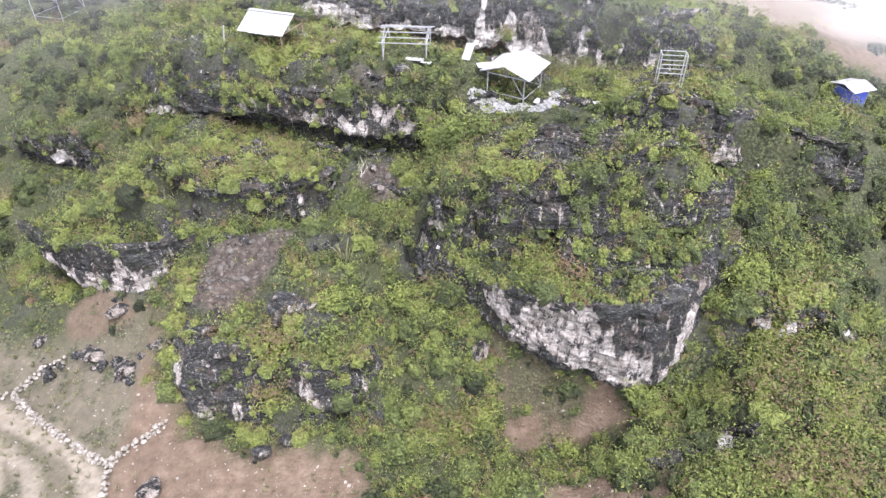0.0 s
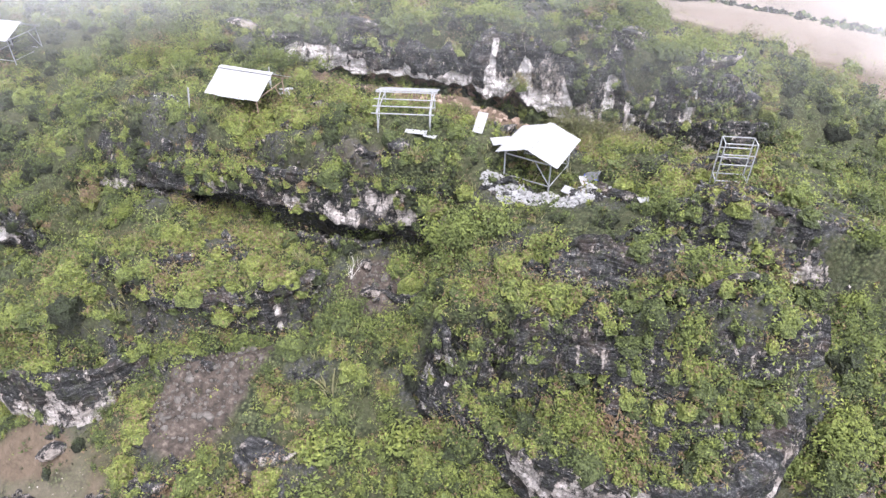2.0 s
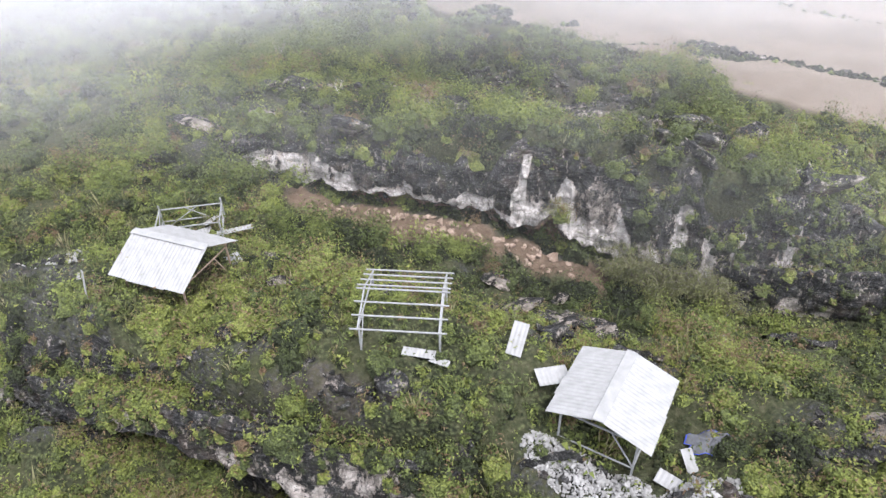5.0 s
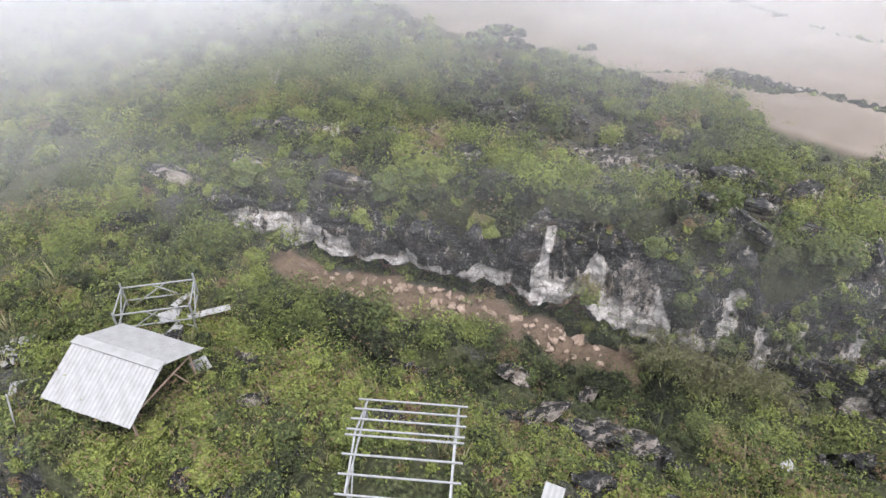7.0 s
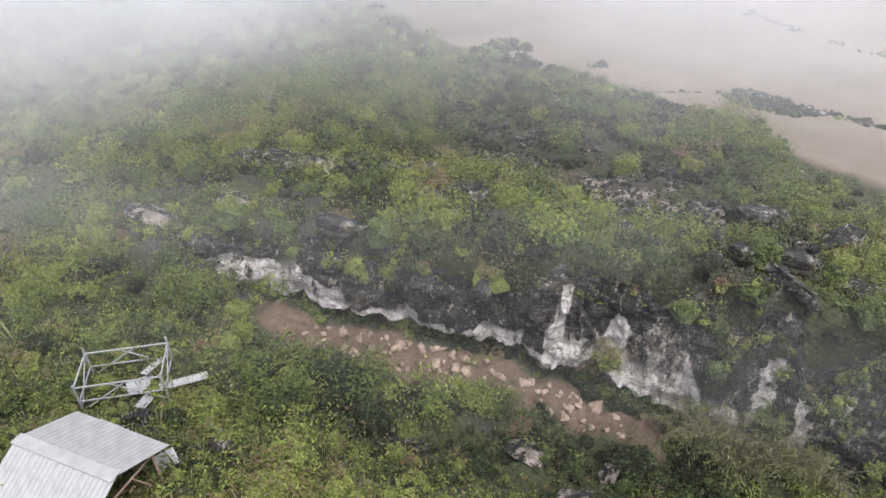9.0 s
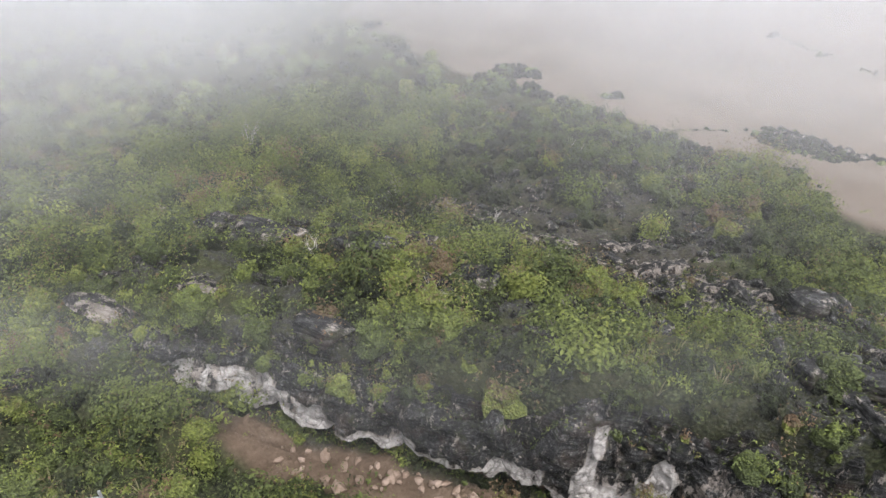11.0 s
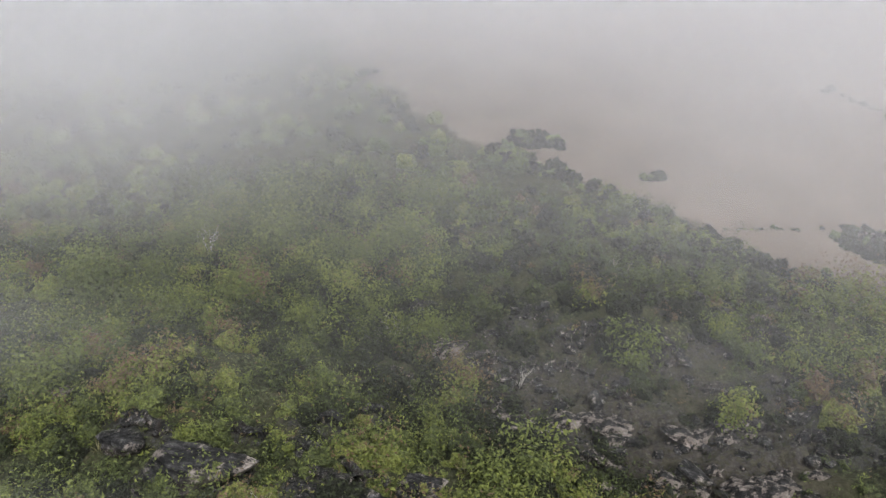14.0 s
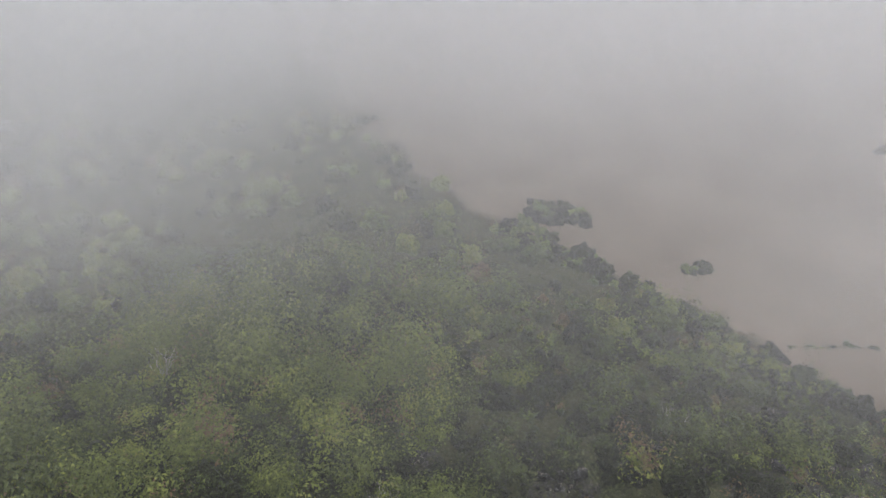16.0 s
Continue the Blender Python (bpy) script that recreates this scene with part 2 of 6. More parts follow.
# ---------------------------------------------------------------- relief of the hill
def hash01(i, j, seed):
    n = (i * 374761393 + j * 668265263 + seed * 974634541) & 0x7FFFFFFF
    n = ((n ^ (n >> 13)) * 1274126177) & 0x7FFFFFFF
    return ((n ^ (n >> 16)) & 0xFFFF) / 65535.0


def wave(x, y, size, seed):
    """Smooth noise from -1 to 1 with bumps of the given size in metres."""
    u, v = np.asarray(x, float) / size, np.asarray(y, float) / size
    i, j = np.floor(u).astype(np.int64), np.floor(v).astype(np.int64)
    fu, fv = u - i, v - j
    fu, fv = fu * fu * (3 - 2 * fu), fv * fv * (3 - 2 * fv)
    a, b = hash01(i, j, seed), hash01(i + 1, j, seed)
    c, d = hash01(i, j + 1, seed), hash01(i + 1, j + 1, seed)
    return 2 * ((a * (1 - fu) + b * fu) * (1 - fv) + (c * (1 - fu) + d * fu) * fv) - 1


def fractal(x, y, size, seed, octaves=4):
    total = 0
    for o in range(octaves):
        total = total + wave(x, y, size / 2 ** o, seed + 17 * o) / 2 ** o
    return total


def step(a, b, v):
    s = np.clip((v - a) / (b - a), 0, 1)
    return s * s * (3 - 2 * s)


# heights of the hill at these easts (m), for rows going north; crest and plateau first
EAST = (-60, -34, -27, -20, -14, -8, -3, 2, 7, 12, 18, 26, 60)
NEAR_ROWS = (
    (-40, -1, -1, -1, -1, -1, -1, 0, 0, 1, 1, 2, 2, 0),
    (18, -1, -1, -1, -1, -0.6, 0, 0.2, 0.4, 0.4, 3, 5.6, 4.4, 0),
    (24, -1, -1, -1, -0.5, 0.3, 0.8, 0.6, 0.2, -0.6, 2.6, 6.2, 4.8, 0),
    (29, -1, -1, -1, 1.2, 4.2, 4.6, 3.6, 7.2, 11.4, 13, 10, 7.5, 1),
    (34, -1, -1, 0.5, 6.4, 6.8, 7.5, 8.2, 12.2, 13.4, 15, 14.6, 11, 2),
    (40, -1, -0.5, 3.6, 9.2, 9.6, 9, 8.8, 12.2, 13.6, 14.8, 15, 11.5, 3),
)
FAR_ROWS = (
    (43, 0, 1, 4.5, 7.4, 7.4, 8.8, 11.6, 13.6, 13.4, 14, 13.5, 10.5, 3),
    (46, 1, 3, 5.5, 8.6, 10.4, 13.2, 14.2, 13.9, 13, 12.6, 11, 9, 3),
    (49, 1.5, 4, 7.4, 11.2, 13.8, 13.6, 13.2, 12, 11, 10.6, 9.6, 8.6, 3.5),
    (52, 2, 4.6, 9.4, 13.4, 14, 13.3, 11.5, 9.5, 8.6, 8.4, 8, 8, 4),
    (57, 4, 7, 10, 11.6, 10.8, 9.4, 8.6, 8.2, 7.8, 7.2, 6.8, 7.5, 0),
    (64, 7, 9.6, 10.6, 11.5, 12.5, 13.8, 14.4, 13.8, 13.5, 13.5, 12.4, 10.6, 0),
    (72, 8.6, 10.4, 11.2, 12.3, 13.1, 13.1, 12.9, 12, 10.4, 9.6, 10, 9.4, 1),
    (80, 8, 10, 10.4, 10.8, 11.2, 10, 8.6, 7.6, 7.4, 8.4, 9, 8.4, 4),
)
END_ROWS = (
    (88, 7, 8, 8.6, 8.6, 7.4, 6.2, 6.4, 7.4, 8.8, 9, 8.2, 7.6, 7.2),
    (98, 5, 5.6, 5.8, 5.8, 6.6, 6.8, 6.6, 7, 7.6, 7.6, 7, 6.8, 6.6),
    (115, 3.6, 4, 4.6, 5.4, 6.2, 6.6, 6.2, 6, 6, 6, 6, 6, 6),
    (150, 3, 4, 4, 4, 4, 4, 4, 4, 5, 5, 5, 5, 5),
)
# rock steps: nodes along the foot, height, half width of ground that they gather
NEAR_SCARPS = (
    (((-3, 33), (0, 31.9), (2.8, 30.7), (6, 29.6), (9.6, 29), (12.4, 28.6), (15, 29.6)), 6.0, 2.6),
    (((-28, 38.8), (-24, 36.2), (-21.4, 34.8), (-18.8, 34.6), (-16.6, 36)), 5.0, 3.0),
    (((-21, 39.5), (-15.5, 36), (-11, 36.3), (-8, 37), (-6.6, 39.5)), 3.4, 2.6),
    (((-27, 52.2), (-22, 49.9), (-17.6, 48.1), (-13.6, 46.3), (-9.3, 44.7), (-5.4, 43.1), (-2.4, 42), (0.4, 41.2)), 5.0, 2.6),
    (((9.5, 36), (13, 33.3), (16, 32.6), (19.5, 32.3), (23, 31)), 3.0, 2.2),
    (((-2.6, 32.8), (1, 31.2), (4, 30.6), (8, 30.6), (13, 29.6)), 1.6, 1.5),
    (((10.5, 27.6), (13, 26.8), (15, 28.2), (17, 30)), 3.0, 2.0),
    (((14.5, 26.3), (18, 25.8), (24, 25.4)), 2.0, 1.6),
    (((10.5, 20.4), (15, 20.6), (20, 19.6)), 1.8, 1.4),
)
BACK_SCARPS = (
    (((-18, 67.2), (-14.8, 66), (-11.8, 64.9), (-7, 63.8), (-2.9, 62.5), (0.3, 61.6), (4.2, 60.5), (8, 59.6), (12, 58.6), (17, 57.4), (25, 57.4)), 3.0, 2.4),
    (((-38, 52), (-31, 48.5), (-26.5, 45.5)), 3.0, 2.2),
    (((-11, 24.5), (-7.6, 24.2), (-4.5, 25.6)), 2.0, 1.4),
    (((-15.5, 26), (-12.2, 25.6), (-10.2, 27.2)), 2.6, 1.8),
)

SCARPS = NEAR_SCARPS + BACK_SCARPS
BACK_EAST = (-15, -12, -8, -4, -1, 1.5, 4, 6, 9, 12, 18, 25)
BACK_FOOT = (11.2, 9.8, 9.0, 9.2, 9.0, 8.6, 8.2, 8.0, 7.2, 6.8, 7.0, 7.4)
BACK_BROW = (12.2, 12.4, 12.6, 13.3, 13.9, 14.2, 14.8, 14.8, 14.4, 14.0, 13.2, 12.2)


def along(x, y, nodes):
    """Signed distance from a line of nodes (positive on its far side) and how far inside its ends."""
    best, sign, span = np.full(np.shape(x), 1e9), np.zeros(np.shape(x)), np.zeros(np.shape(x))
    run, length = 0.0, sum(math.dist(a, b) for a, b in zip(nodes, nodes[1:]))
    for (ax, ay), (bx, by) in zip(nodes, nodes[1:]):
        dx, dy = bx - ax, by - ay
        size = math.hypot(dx, dy)
        k = np.clip(((x - ax) * dx + (y - ay) * dy) / size ** 2, 0, 1)
        ox, oy = x - ax - k * dx, y - ay - k * dy
        d = np.hypot(ox, oy)
        nearer = d < best
        best = np.where(nearer, d, best)
        sign = np.where(nearer, np.sign(dx * oy - dy * ox), sign)
        span = np.where(nearer, np.minimum(run + k * size, length - run - k * size), span)
        run += size
    return best * np.where(sign == 0, 1, sign), span


def smooth_rows(x, y):
    rows = np.array(NEAR_ROWS + FAR_ROWS + END_ROWS, float)
    at, heights, east = rows[:, 0], rows[:, 1:], np.array(EAST, float)
    cols = np.clip(np.searchsorted(east, x) - 1, 0, len(east) - 2)
    k = np.clip((x - east[cols]) / (east[cols + 1] - east[cols]), 0, 1)
    k = k * k * (3 - 2 * k) * 0.5 + k * 0.5
    line = np.clip(np.searchsorted(at, y) - 1, 0, len(at) - 2)
    q = np.clip((y - at[line]) / (at[line + 1] - at[line]), 0, 1)
    q = q * q * (3 - 2 * q) * 0.5 + q * 0.5
    h = heights
    return ((h[line, cols] * (1 - k) + h[line, cols + 1] * k) * (1 - q)
            + (h[line + 1, cols] * (1 - k) + h[line + 1, cols + 1] * k) * q)


def blob(x, y, cx, cy, rx, ry, turn=0.0, ragged=0.35, seed=3):
    """1 inside an uneven oval patch, 0 outside."""
    c, s = math.cos(radians(turn)), math.sin(radians(turn))
    u, v = ((x - cx) * c + (y - cy) * s) / rx, (-(x - cx) * s + (y - cy) * c) / ry
    return 1 - step(0.85, 1.1, np.hypot(u, v) + ragged * fractal(x, y, 2.2, seed, 3) * 0.6)


def height(x, y):
    """Height of the ground in metres, rock steps and unevenness included."""
    x, y = np.asarray(x, float), np.asarray(y, float)
    wx, wy = x + 0.5 * fractal(x, y, 3.0, 5, 3), y + 0.5 * fractal(x, y, 3.0, 9, 3)
    h = smooth_rows(x, y)
    for nodes, rise, wide in SCARPS:
        d, span = along(wx, wy, nodes)
        cut = rise * (step(-0.1, 0.5, d) - np.clip((d + wide) / (2 * wide), 0, 1))
        h = h + np.where(np.abs(d) < wide, cut, 0) * step(0, 2.5, span)
    # the long cliff at the back of the hollow: its foot and brow
    d, span = along(x, y, SCARPS[9][0])
    foot = np.interp(x, BACK_EAST, BACK_FOOT) + 0.3 * np.clip(d + 0.9, -4, 0)
    brow = np.interp(x, BACK_EAST, BACK_BROW)
    near = (1 - step(2.8, 5.8, np.abs(d))) * step(0, 2.5, span)
    h = h + near * (foot + (brow - foot) * step(1.9, 2.7, d) - h)
    flat = flat_land(x, y)
    wild = 1 - flat
    h = h + wild * (1 - 0.85 * step(108, 122, y)) * (0.5 * fractal(x, y, 6.0, 21, 3) + 0.34 * (0.5 - np.abs(wave(x, y, 2.3, 27))) + 0.26 * fractal(x, y, 1.2, 33, 3))
    return h + 0.05 * wave(x, y, 1.7, 44) * flat * step(0, 20, 60 - y)


# western edge of the far field, going north
FIELD_NORTH = (-50, 55, 58, 62, 68, 74, 79, 81, 83, 86, 90, 92, 93.5, 95, 97, 99.5, 103, 108, 112, 116, 122, 130)
FIELD_EDGE = (900, 900, 52, 42, 39, 37, 33, 29.5, 27, 25.4, 24.6, 23.5, 21.5, 18.5, 16.5, 14.8, 11, 6, 2, -3, -7, -10)


def flat_land(x, y):
    """1 on the tilled fields, the pit floor and the far plain."""
    x, y = x + 0.9 * fractal(x, y, 3.5, 201, 3), y + 0.9 * fractal(x, y, 3.5, 207, 3)
    west = step(0, 3, 33 - 0.2 * (x + 25) - y) * step(0, 2.5, -12 - 0.6 * (y - 22) - x)
    south = step(0, 2, 23.4 - 0.12 * (x + 8) - y) * step(0, 2, -2.6 - x)
    pit = blob(x, y, 7.2, 22.2, 4.4, 5.2, 30, 0.15, 8)
    east = step(0, 1.5, x - np.interp(y, FIELD_NORTH, FIELD_EDGE))
    north = step(0, 6, y - 116) * step(-8, 2, x + 0.5 * (y - 116))
    return np.clip(west + south + pit + east + north, 0, 1)



# ---------------------------------------------------------------- making meshes
def fill_mesh(name, verts, quads, material, smooth=True, **fields):
    """A mesh from arrays of corners and faces of three or four sides, with named numbers on its corners."""
    me = bpy.data.meshes.new(name)
    verts, quads = np.ascontiguousarray(verts, dtype=np.float32), np.ascontiguousarray(quads, dtype=np.int32)
    me.vertices.add(len(verts))
    me.vertices.foreach_set("co", verts.ravel())
    me.loops.add(quads.size)
    me.loops.foreach_set("vertex_index", quads.ravel())
    me.polygons.add(len(quads))
    me.polygons.foreach_set("loop_start", np.arange(0, quads.size, quads.shape[1], dtype=np.int32))
    me.polygons.foreach_set("use_smooth", np.full(len(quads), smooth))
    me.update(calc_edges=True)
    me.validate()
    for key, values in fields.items():
        layer = me.attributes.new(key, "FLOAT", "POINT")
        layer.data.foreach_set("value", np.ascontiguousarray(values, dtype=np.float32).ravel())
    me.materials.append(material)
    return me


def grid_quads(rows, cols):
    a = (np.arange(rows - 1)[:, None] * cols + np.arange(cols - 1)[None]).ravel()
    return np.stack([a, a + 1, a + cols + 1, a + cols], 1)


def part(name, bm, material, parent=None, label="", smooth=False):
    """Links a bmesh as one object under a thing or a part."""
    me = bpy.data.meshes.new(name)
    bm.to_mesh(me)
    bm.free()
    me.materials.append(material)
    for p in me.polygons:
        p.use_smooth = smooth
    ob = new(name, me)
    ob.parent = parent
    return tagged(ob, label)


def bar(bm, a, b, wide, deep=None):
    """A square or flat bar from a to b."""
    a, b = Vector(a), Vector(b)
    along_ = b - a
    turn = along_.to_track_quat("Z", "Y").to_matrix().to_4x4()
    m = Matrix.Translation((a + b) / 2) @ turn @ Matrix.Diagonal((wide, deep or wide, along_.length, 1))
    bmesh.ops.create_cube(bm, size=1, matrix=m)


def bar_part(name, a, b, wide, material, parent, label="", deep=None):
    bm = bmesh.new()
    bar(bm, a, b, wide, deep)
    bmesh.ops.bevel(bm, geom=bm.edges[:], offset=min(wide, deep or wide) * 0.12, segments=1, affect="EDGES")
    return part(name, bm, material, parent, label)


def blocks(u, v, wide, tall, seed):
    """Uneven steps of a jointed rock face: one value from -1 to 1 for each warped block."""
    u = u + 0.5 * wide * wave(u, v, wide * 1.7, seed + 1)
    v = v + 0.5 * tall * wave(u, v, wide * 1.3, seed + 2)
    j = np.floor(v / tall).astype(np.int64)
    i = np.floor(u / wide + 0.5 * (j % 2)).astype(np.int64)
    return 2 * hash01(i, j, seed) - 1


# ---------------------------------------------------------------- ground
def spread(lo, hi, pitch, far):
    """Even steps from lo to hi, then ever wider ones out to far."""
    inner = np.arange(lo, hi + pitch / 2, pitch)
    grow, reach = [], pitch
    while sum(grow) < far:
        reach *= 1.22
        grow.append(reach)
    out = np.cumsum(grow)
    return np.concatenate([lo - out[::-1], inner, hi + out])


gx, gy = spread(-36, 32, 0.24, 1500), spread(11, 122, 0.24, 1500)
X, Y = np.meshgrid(gx, gy)
Z = height(X, Y)


def rockiness(x, y):
    """How bare the limestone lies: near the steps and in outcrops."""
    r = np.zeros(np.shape(x))
    for nodes, rise, wide in SCARPS:
        d, span = along(x, y, nodes)
        r = np.maximum(r, (1 - step(0.2, 0.8, np.abs(d + 0.35))) * step(-1, 1, span))
    for cx, cy, rx, ry, turn in OUTCROPS:
        r = np.maximum(r, blob(x, y, cx, cy, rx, ry, turn, 0.7, 12))
    r = np.maximum(r, 0.8 * step(0.78, 0.95, fractal(x, y, 5.0, 61, 4) * 0.75))
    for ax, ay, bx, by, tall, pale in BANDS:
        reach = 2 + math.dist((ax, ay), (bx, by)) / 2
        mine = np.maximum(np.abs(x - (ax + bx) / 2), np.abs(y - (ay + by) / 2)) < reach
        if np.any(mine):
            d, span = along(x[mine], y[mine], ((ax, ay), (bx, by)))
            r[mine] = np.maximum(r[mine], 1 - step(0.35, 0.8, np.abs(d + 0.2) + 0.35 * wave(x[mine], y[mine], 0.9, 63)))
    return r * (1 - flat_land(x, y))


# bare outcrops: east, north, half length, half width, turn
NEAR_OUTCROPS = (
    (8.5, 33.6, 3.6, 1.4, -8), (13.5, 31, 2.2, 1.3, 20), (10.2, 76, 4.6, 3.0, -35), (5.5, 79, 3.2, 1.6, -30),
    (-0.5, 85, 2.6, 1.2, -20), (5, 52.6, 4.6, 0.8, -8), (-7, 44.5, 1.4, 0.5, 5), (14.5, 81, 4, 2.5, -40),
    (-12.6, 26.8, 2.4, 1.8, 10), (-5.5, 24.8, 2.4, 1.2, 0), (15, 65, 4, 1.4, -5), (-20, 33.5, 2.2, 1.6, 0),
    (-16, 70.5, 3, 0.7, 0), (-13, 72.5, 2, 0.8, -10), (-8.6, 28.5, 1.4, 1.0, 0), (12.5, 62, 3.5, 1.2, 5),
)
SMALL_OUTCROPS = (
    (-11.9, 74.2, 2.4, 1.4, 0), (-6.1, 72.2, 2.2, 0.9, 0), (-0.6, 70, 2.4, 1.1, 0), (-7.1, 66.2, 2.2, 0.9, 0), (-17.8, 67.9, 2.4, 0.9, 0), (15.4, 63.8, 2.4, 1.2, 0), (16.8, 71.2, 2.2, 1.2, 0), (7.2, 52, 2.4, 0.8, -12),
    (-5.2, 43.2, 1.5, 0.6, 0), (-8.2, 45.6, 1.2, 0.6, 10), (-1.2, 43.2, 1.1, 0.6, -10), (-11.2, 45.2, 1.3, 0.7, 0), (-9.6, 47.6, 0.9, 0.5, 0), (-3.2, 49.6, 1.0, 0.5, 0), (-6.6, 47.8, 0.8, 0.5, 0),
    (2, 84, 1.6, 0.6, -15), (6, 83.4, 1.8, 0.6, -20), (4, 87, 1.2, 0.5, 0), (9, 84.5, 1.5, 0.7, -20), (12, 86, 1.5, 0.6, 0), (-12.7, 74.4, 2.0, 0.7, -5), (-4.4, 73, 1.8, 0.6, -20), (1.6, 68.6, 1.6, 0.5, -8), (-10.4, 67.6, 2.2, 0.5, -4), (-16.6, 47.6, 1.4, 1.0, 20), (-19, 50, 1.3, 1.6, 0),
    (9.5, 79.8, 5.4, 2.6, -12), (2.4, 82.6, 3.0, 1.2, -15), (-21.5, 52, 2.2, 1.2, 15), (16, 36, 3, 1.2, 0), (3, 37, 2.4, 0.9, 0), (-1, 66, 2.4, 0.6, 0),
)
OUTCROPS = NEAR_OUTCROPS + SMALL_OUTCROPS
# low broken rock bands: ends of each, height, pale or dark
NEAR_BANDS = (
    (3.9, 34.4, 8.7, 33.4, 0.8, 0), (10.2, 35, 16.9, 34, 0.8, 0), (3.2, 31, 7.5, 29.6, 0.5, 0), (8, 29.8, 15, 31, 0.6, 0), (-16.3, 37, -12.2, 36.4, 0.5, 0),
    (-6.7, 44.6, -3.5, 43.8, 0.4, 1), (3.5, 52.4, 8, 50.9, 0.4, 1), (-10.2, 53.5, -9.2, 53.4, 0.3, 1), (-4, 57.2, -2.8, 56.5, 0.6, 0), (6.2, 39.2, 9, 38.2, 0.6, 0),
    (10.7, 40.5, 16, 40, 0.9, 0), (-0.5, 36.4, 1.5, 35.7, 0.4, 0), (12, 37.2, 15.5, 36.8, 0.8, 0),
)
BACK_BANDS = (
    (-9.2, 67.2, -5.1, 65.9, 0.7, 0), (-2.4, 69.9, 1.1, 70.2, 0.7, 0), (-3.5, 73, -2.4, 72.7, 0.4, 0), (0.8, 67, 2.7, 65.4, 0.7, 0), (5.9, 71.6, 8.6, 71.4, 0.8, 0),
    (0.4, 80, 2.6, 78.7, 0.4, 1), (3.5, 78.2, 5.4, 77.3, 0.4, 1), (5, 74, 7.6, 74.6, 0.4, 1), (6.5, 70.4, 8.6, 70.6, 0.5, 1), (11.5, 80.8, 13, 80.9, 0.4, 1), (-11.4, 70, -8.8, 69.4, 0.5, 0),
)
FAR_BANDS = (
    (-3.2, 87.2, -1.8, 86.9, 0.4, 1), (-1.3, 86.4, 0.3, 85.9, 0.4, 1), (0.5, 85, 1.4, 84.6, 0.4, 1), (-0.2, 83.3, 0.7, 82.6, 0.4, 1), (0.5, 80.4, 3, 79.5, 0.5, 1), (4.4, 79.1, 5.7, 79, 0.4, 1),
    (5.5, 76.2, 6.8, 75.6, 0.4, 1), (-6.2, 79.7, -5.3, 79.9, 0.4, 0), (-6.4, 84, -4, 84.1, 0.8, 0), (-8.6, 78.4, -7, 78, 0.4, 0), (-11.2, 77.4, -9.8, 77.3, 0.5, 0),
    (0.6, 81.7, 2.6, 80.5, 0.7, 0), (2.2, 83.5, 3.7, 82.2, 0.6, 0), (3.8, 85, 5.4, 84, 0.5, 0),
)
dice = random.Random(12)


def chance_band(x0, x1, y0, y1, pale):
    x, y, half, bend = dice.uniform(x0, x1), dice.uniform(y0, y1), 0.6 * dice.lognormvariate(0, 0.5) + 0.3, dice.gauss(-0.25, 0.2)
    return (x - half, y - half * bend, x + half, y + half * bend, dice.uniform(0.25, 0.6), int(dice.random() < pale))


BANDS = NEAR_BANDS + BACK_BANDS + FAR_BANDS
BANDS += tuple(chance_band(8.5, 13.5, 70.5, 77, 0.75) for _ in range(10)) + tuple(chance_band(0, 16, 79, 90, 0.35) for _ in range(16))
BANDS += tuple(chance_band(-24, 22, 26, 57, 0.12) for _ in range(34)) + tuple(chance_band(-24, 20, 65, 94, 0.12) for _ in range(34))


def soil_fields(x, y):
    """Bare tan soil, reddish soil, stony dirt and the trodden track."""
    flat = flat_land(x, y)
    tan = flat * np.clip(step(0, 1, -16 - x) + step(0, 3, y - 74), 0, 1)
    red = flat * (1 - np.clip(step(0, 1, -18.3 - x) * step(0, 2, 40 - y) + step(0, 3, y - 74), 0, 1))
    red = np.maximum(red, blob(x, y, -22.6, 31.6, 2.6, 1.1, -15, 0.3, 31) * 0.8)
    ledge, span = along(x, y, ((-12, 65), (-7, 63.8), (-2.9, 62.5), (0.3, 61.6), (4.2, 60.5), (8, 59.6), (10, 59.2)))
    red = np.maximum(red, (1 - step(0.7, 1.3, np.abs(ledge + 1.0 + 0.5 * wave(x, y, 1.5, 71)))) * step(0, 1.5, span))
    red = np.where(x > -3.5, red * (0.25 + 0.75 * np.maximum(step(-0.25, 0.25, fractal(x, y, 2.4, 72, 3)), step(50, 52, y))), red)
    dirt = blob(x, y, -12.6, 32.8, 3.6, 2.0, 35, 0.35, 32)
    dirt = np.maximum(dirt, blob(x, y, -4.3, 38, 1.5, 1.9, 0, 0.3, 35))
    dirt = np.maximum(dirt, 0.4 * blob(x, y, 10, 76.5, 6.5, 3.2, -35, 0.9, 36))
    dirt = np.maximum(dirt, 0.3 * blob(x, y, 5, 83, 8, 4.4, -15, 1.2, 39))
    dirt = np.maximum(dirt, 0.4 * blob(x, y, -5.4, 43.8, 2.6, 0.9, 0, 0.8, 37))
    d, span = along(x, y, ((-40, 29.5), (-27.6, 26.2), (-23.8, 24.5), (-21.2, 23.0), (-19.8, 21.4), (-18.9, 19), (-18.4, 12)))
    track = 1 - step(0.45, 0.85, np.abs(d))
    d, span = along(x, y, ((-29, 25), (-26, 23.6), (-23.4, 21.8), (-22, 19.5), (-21.6, 14)))
    track = np.maximum(track, 0.8 * (1 - step(0.25, 0.7, np.abs(d))))
    track = np.maximum(track, blob(x, y, -26.4, 21, 1.6, 2.2, 20, 0.3, 38))
    return tan, red, dirt, track


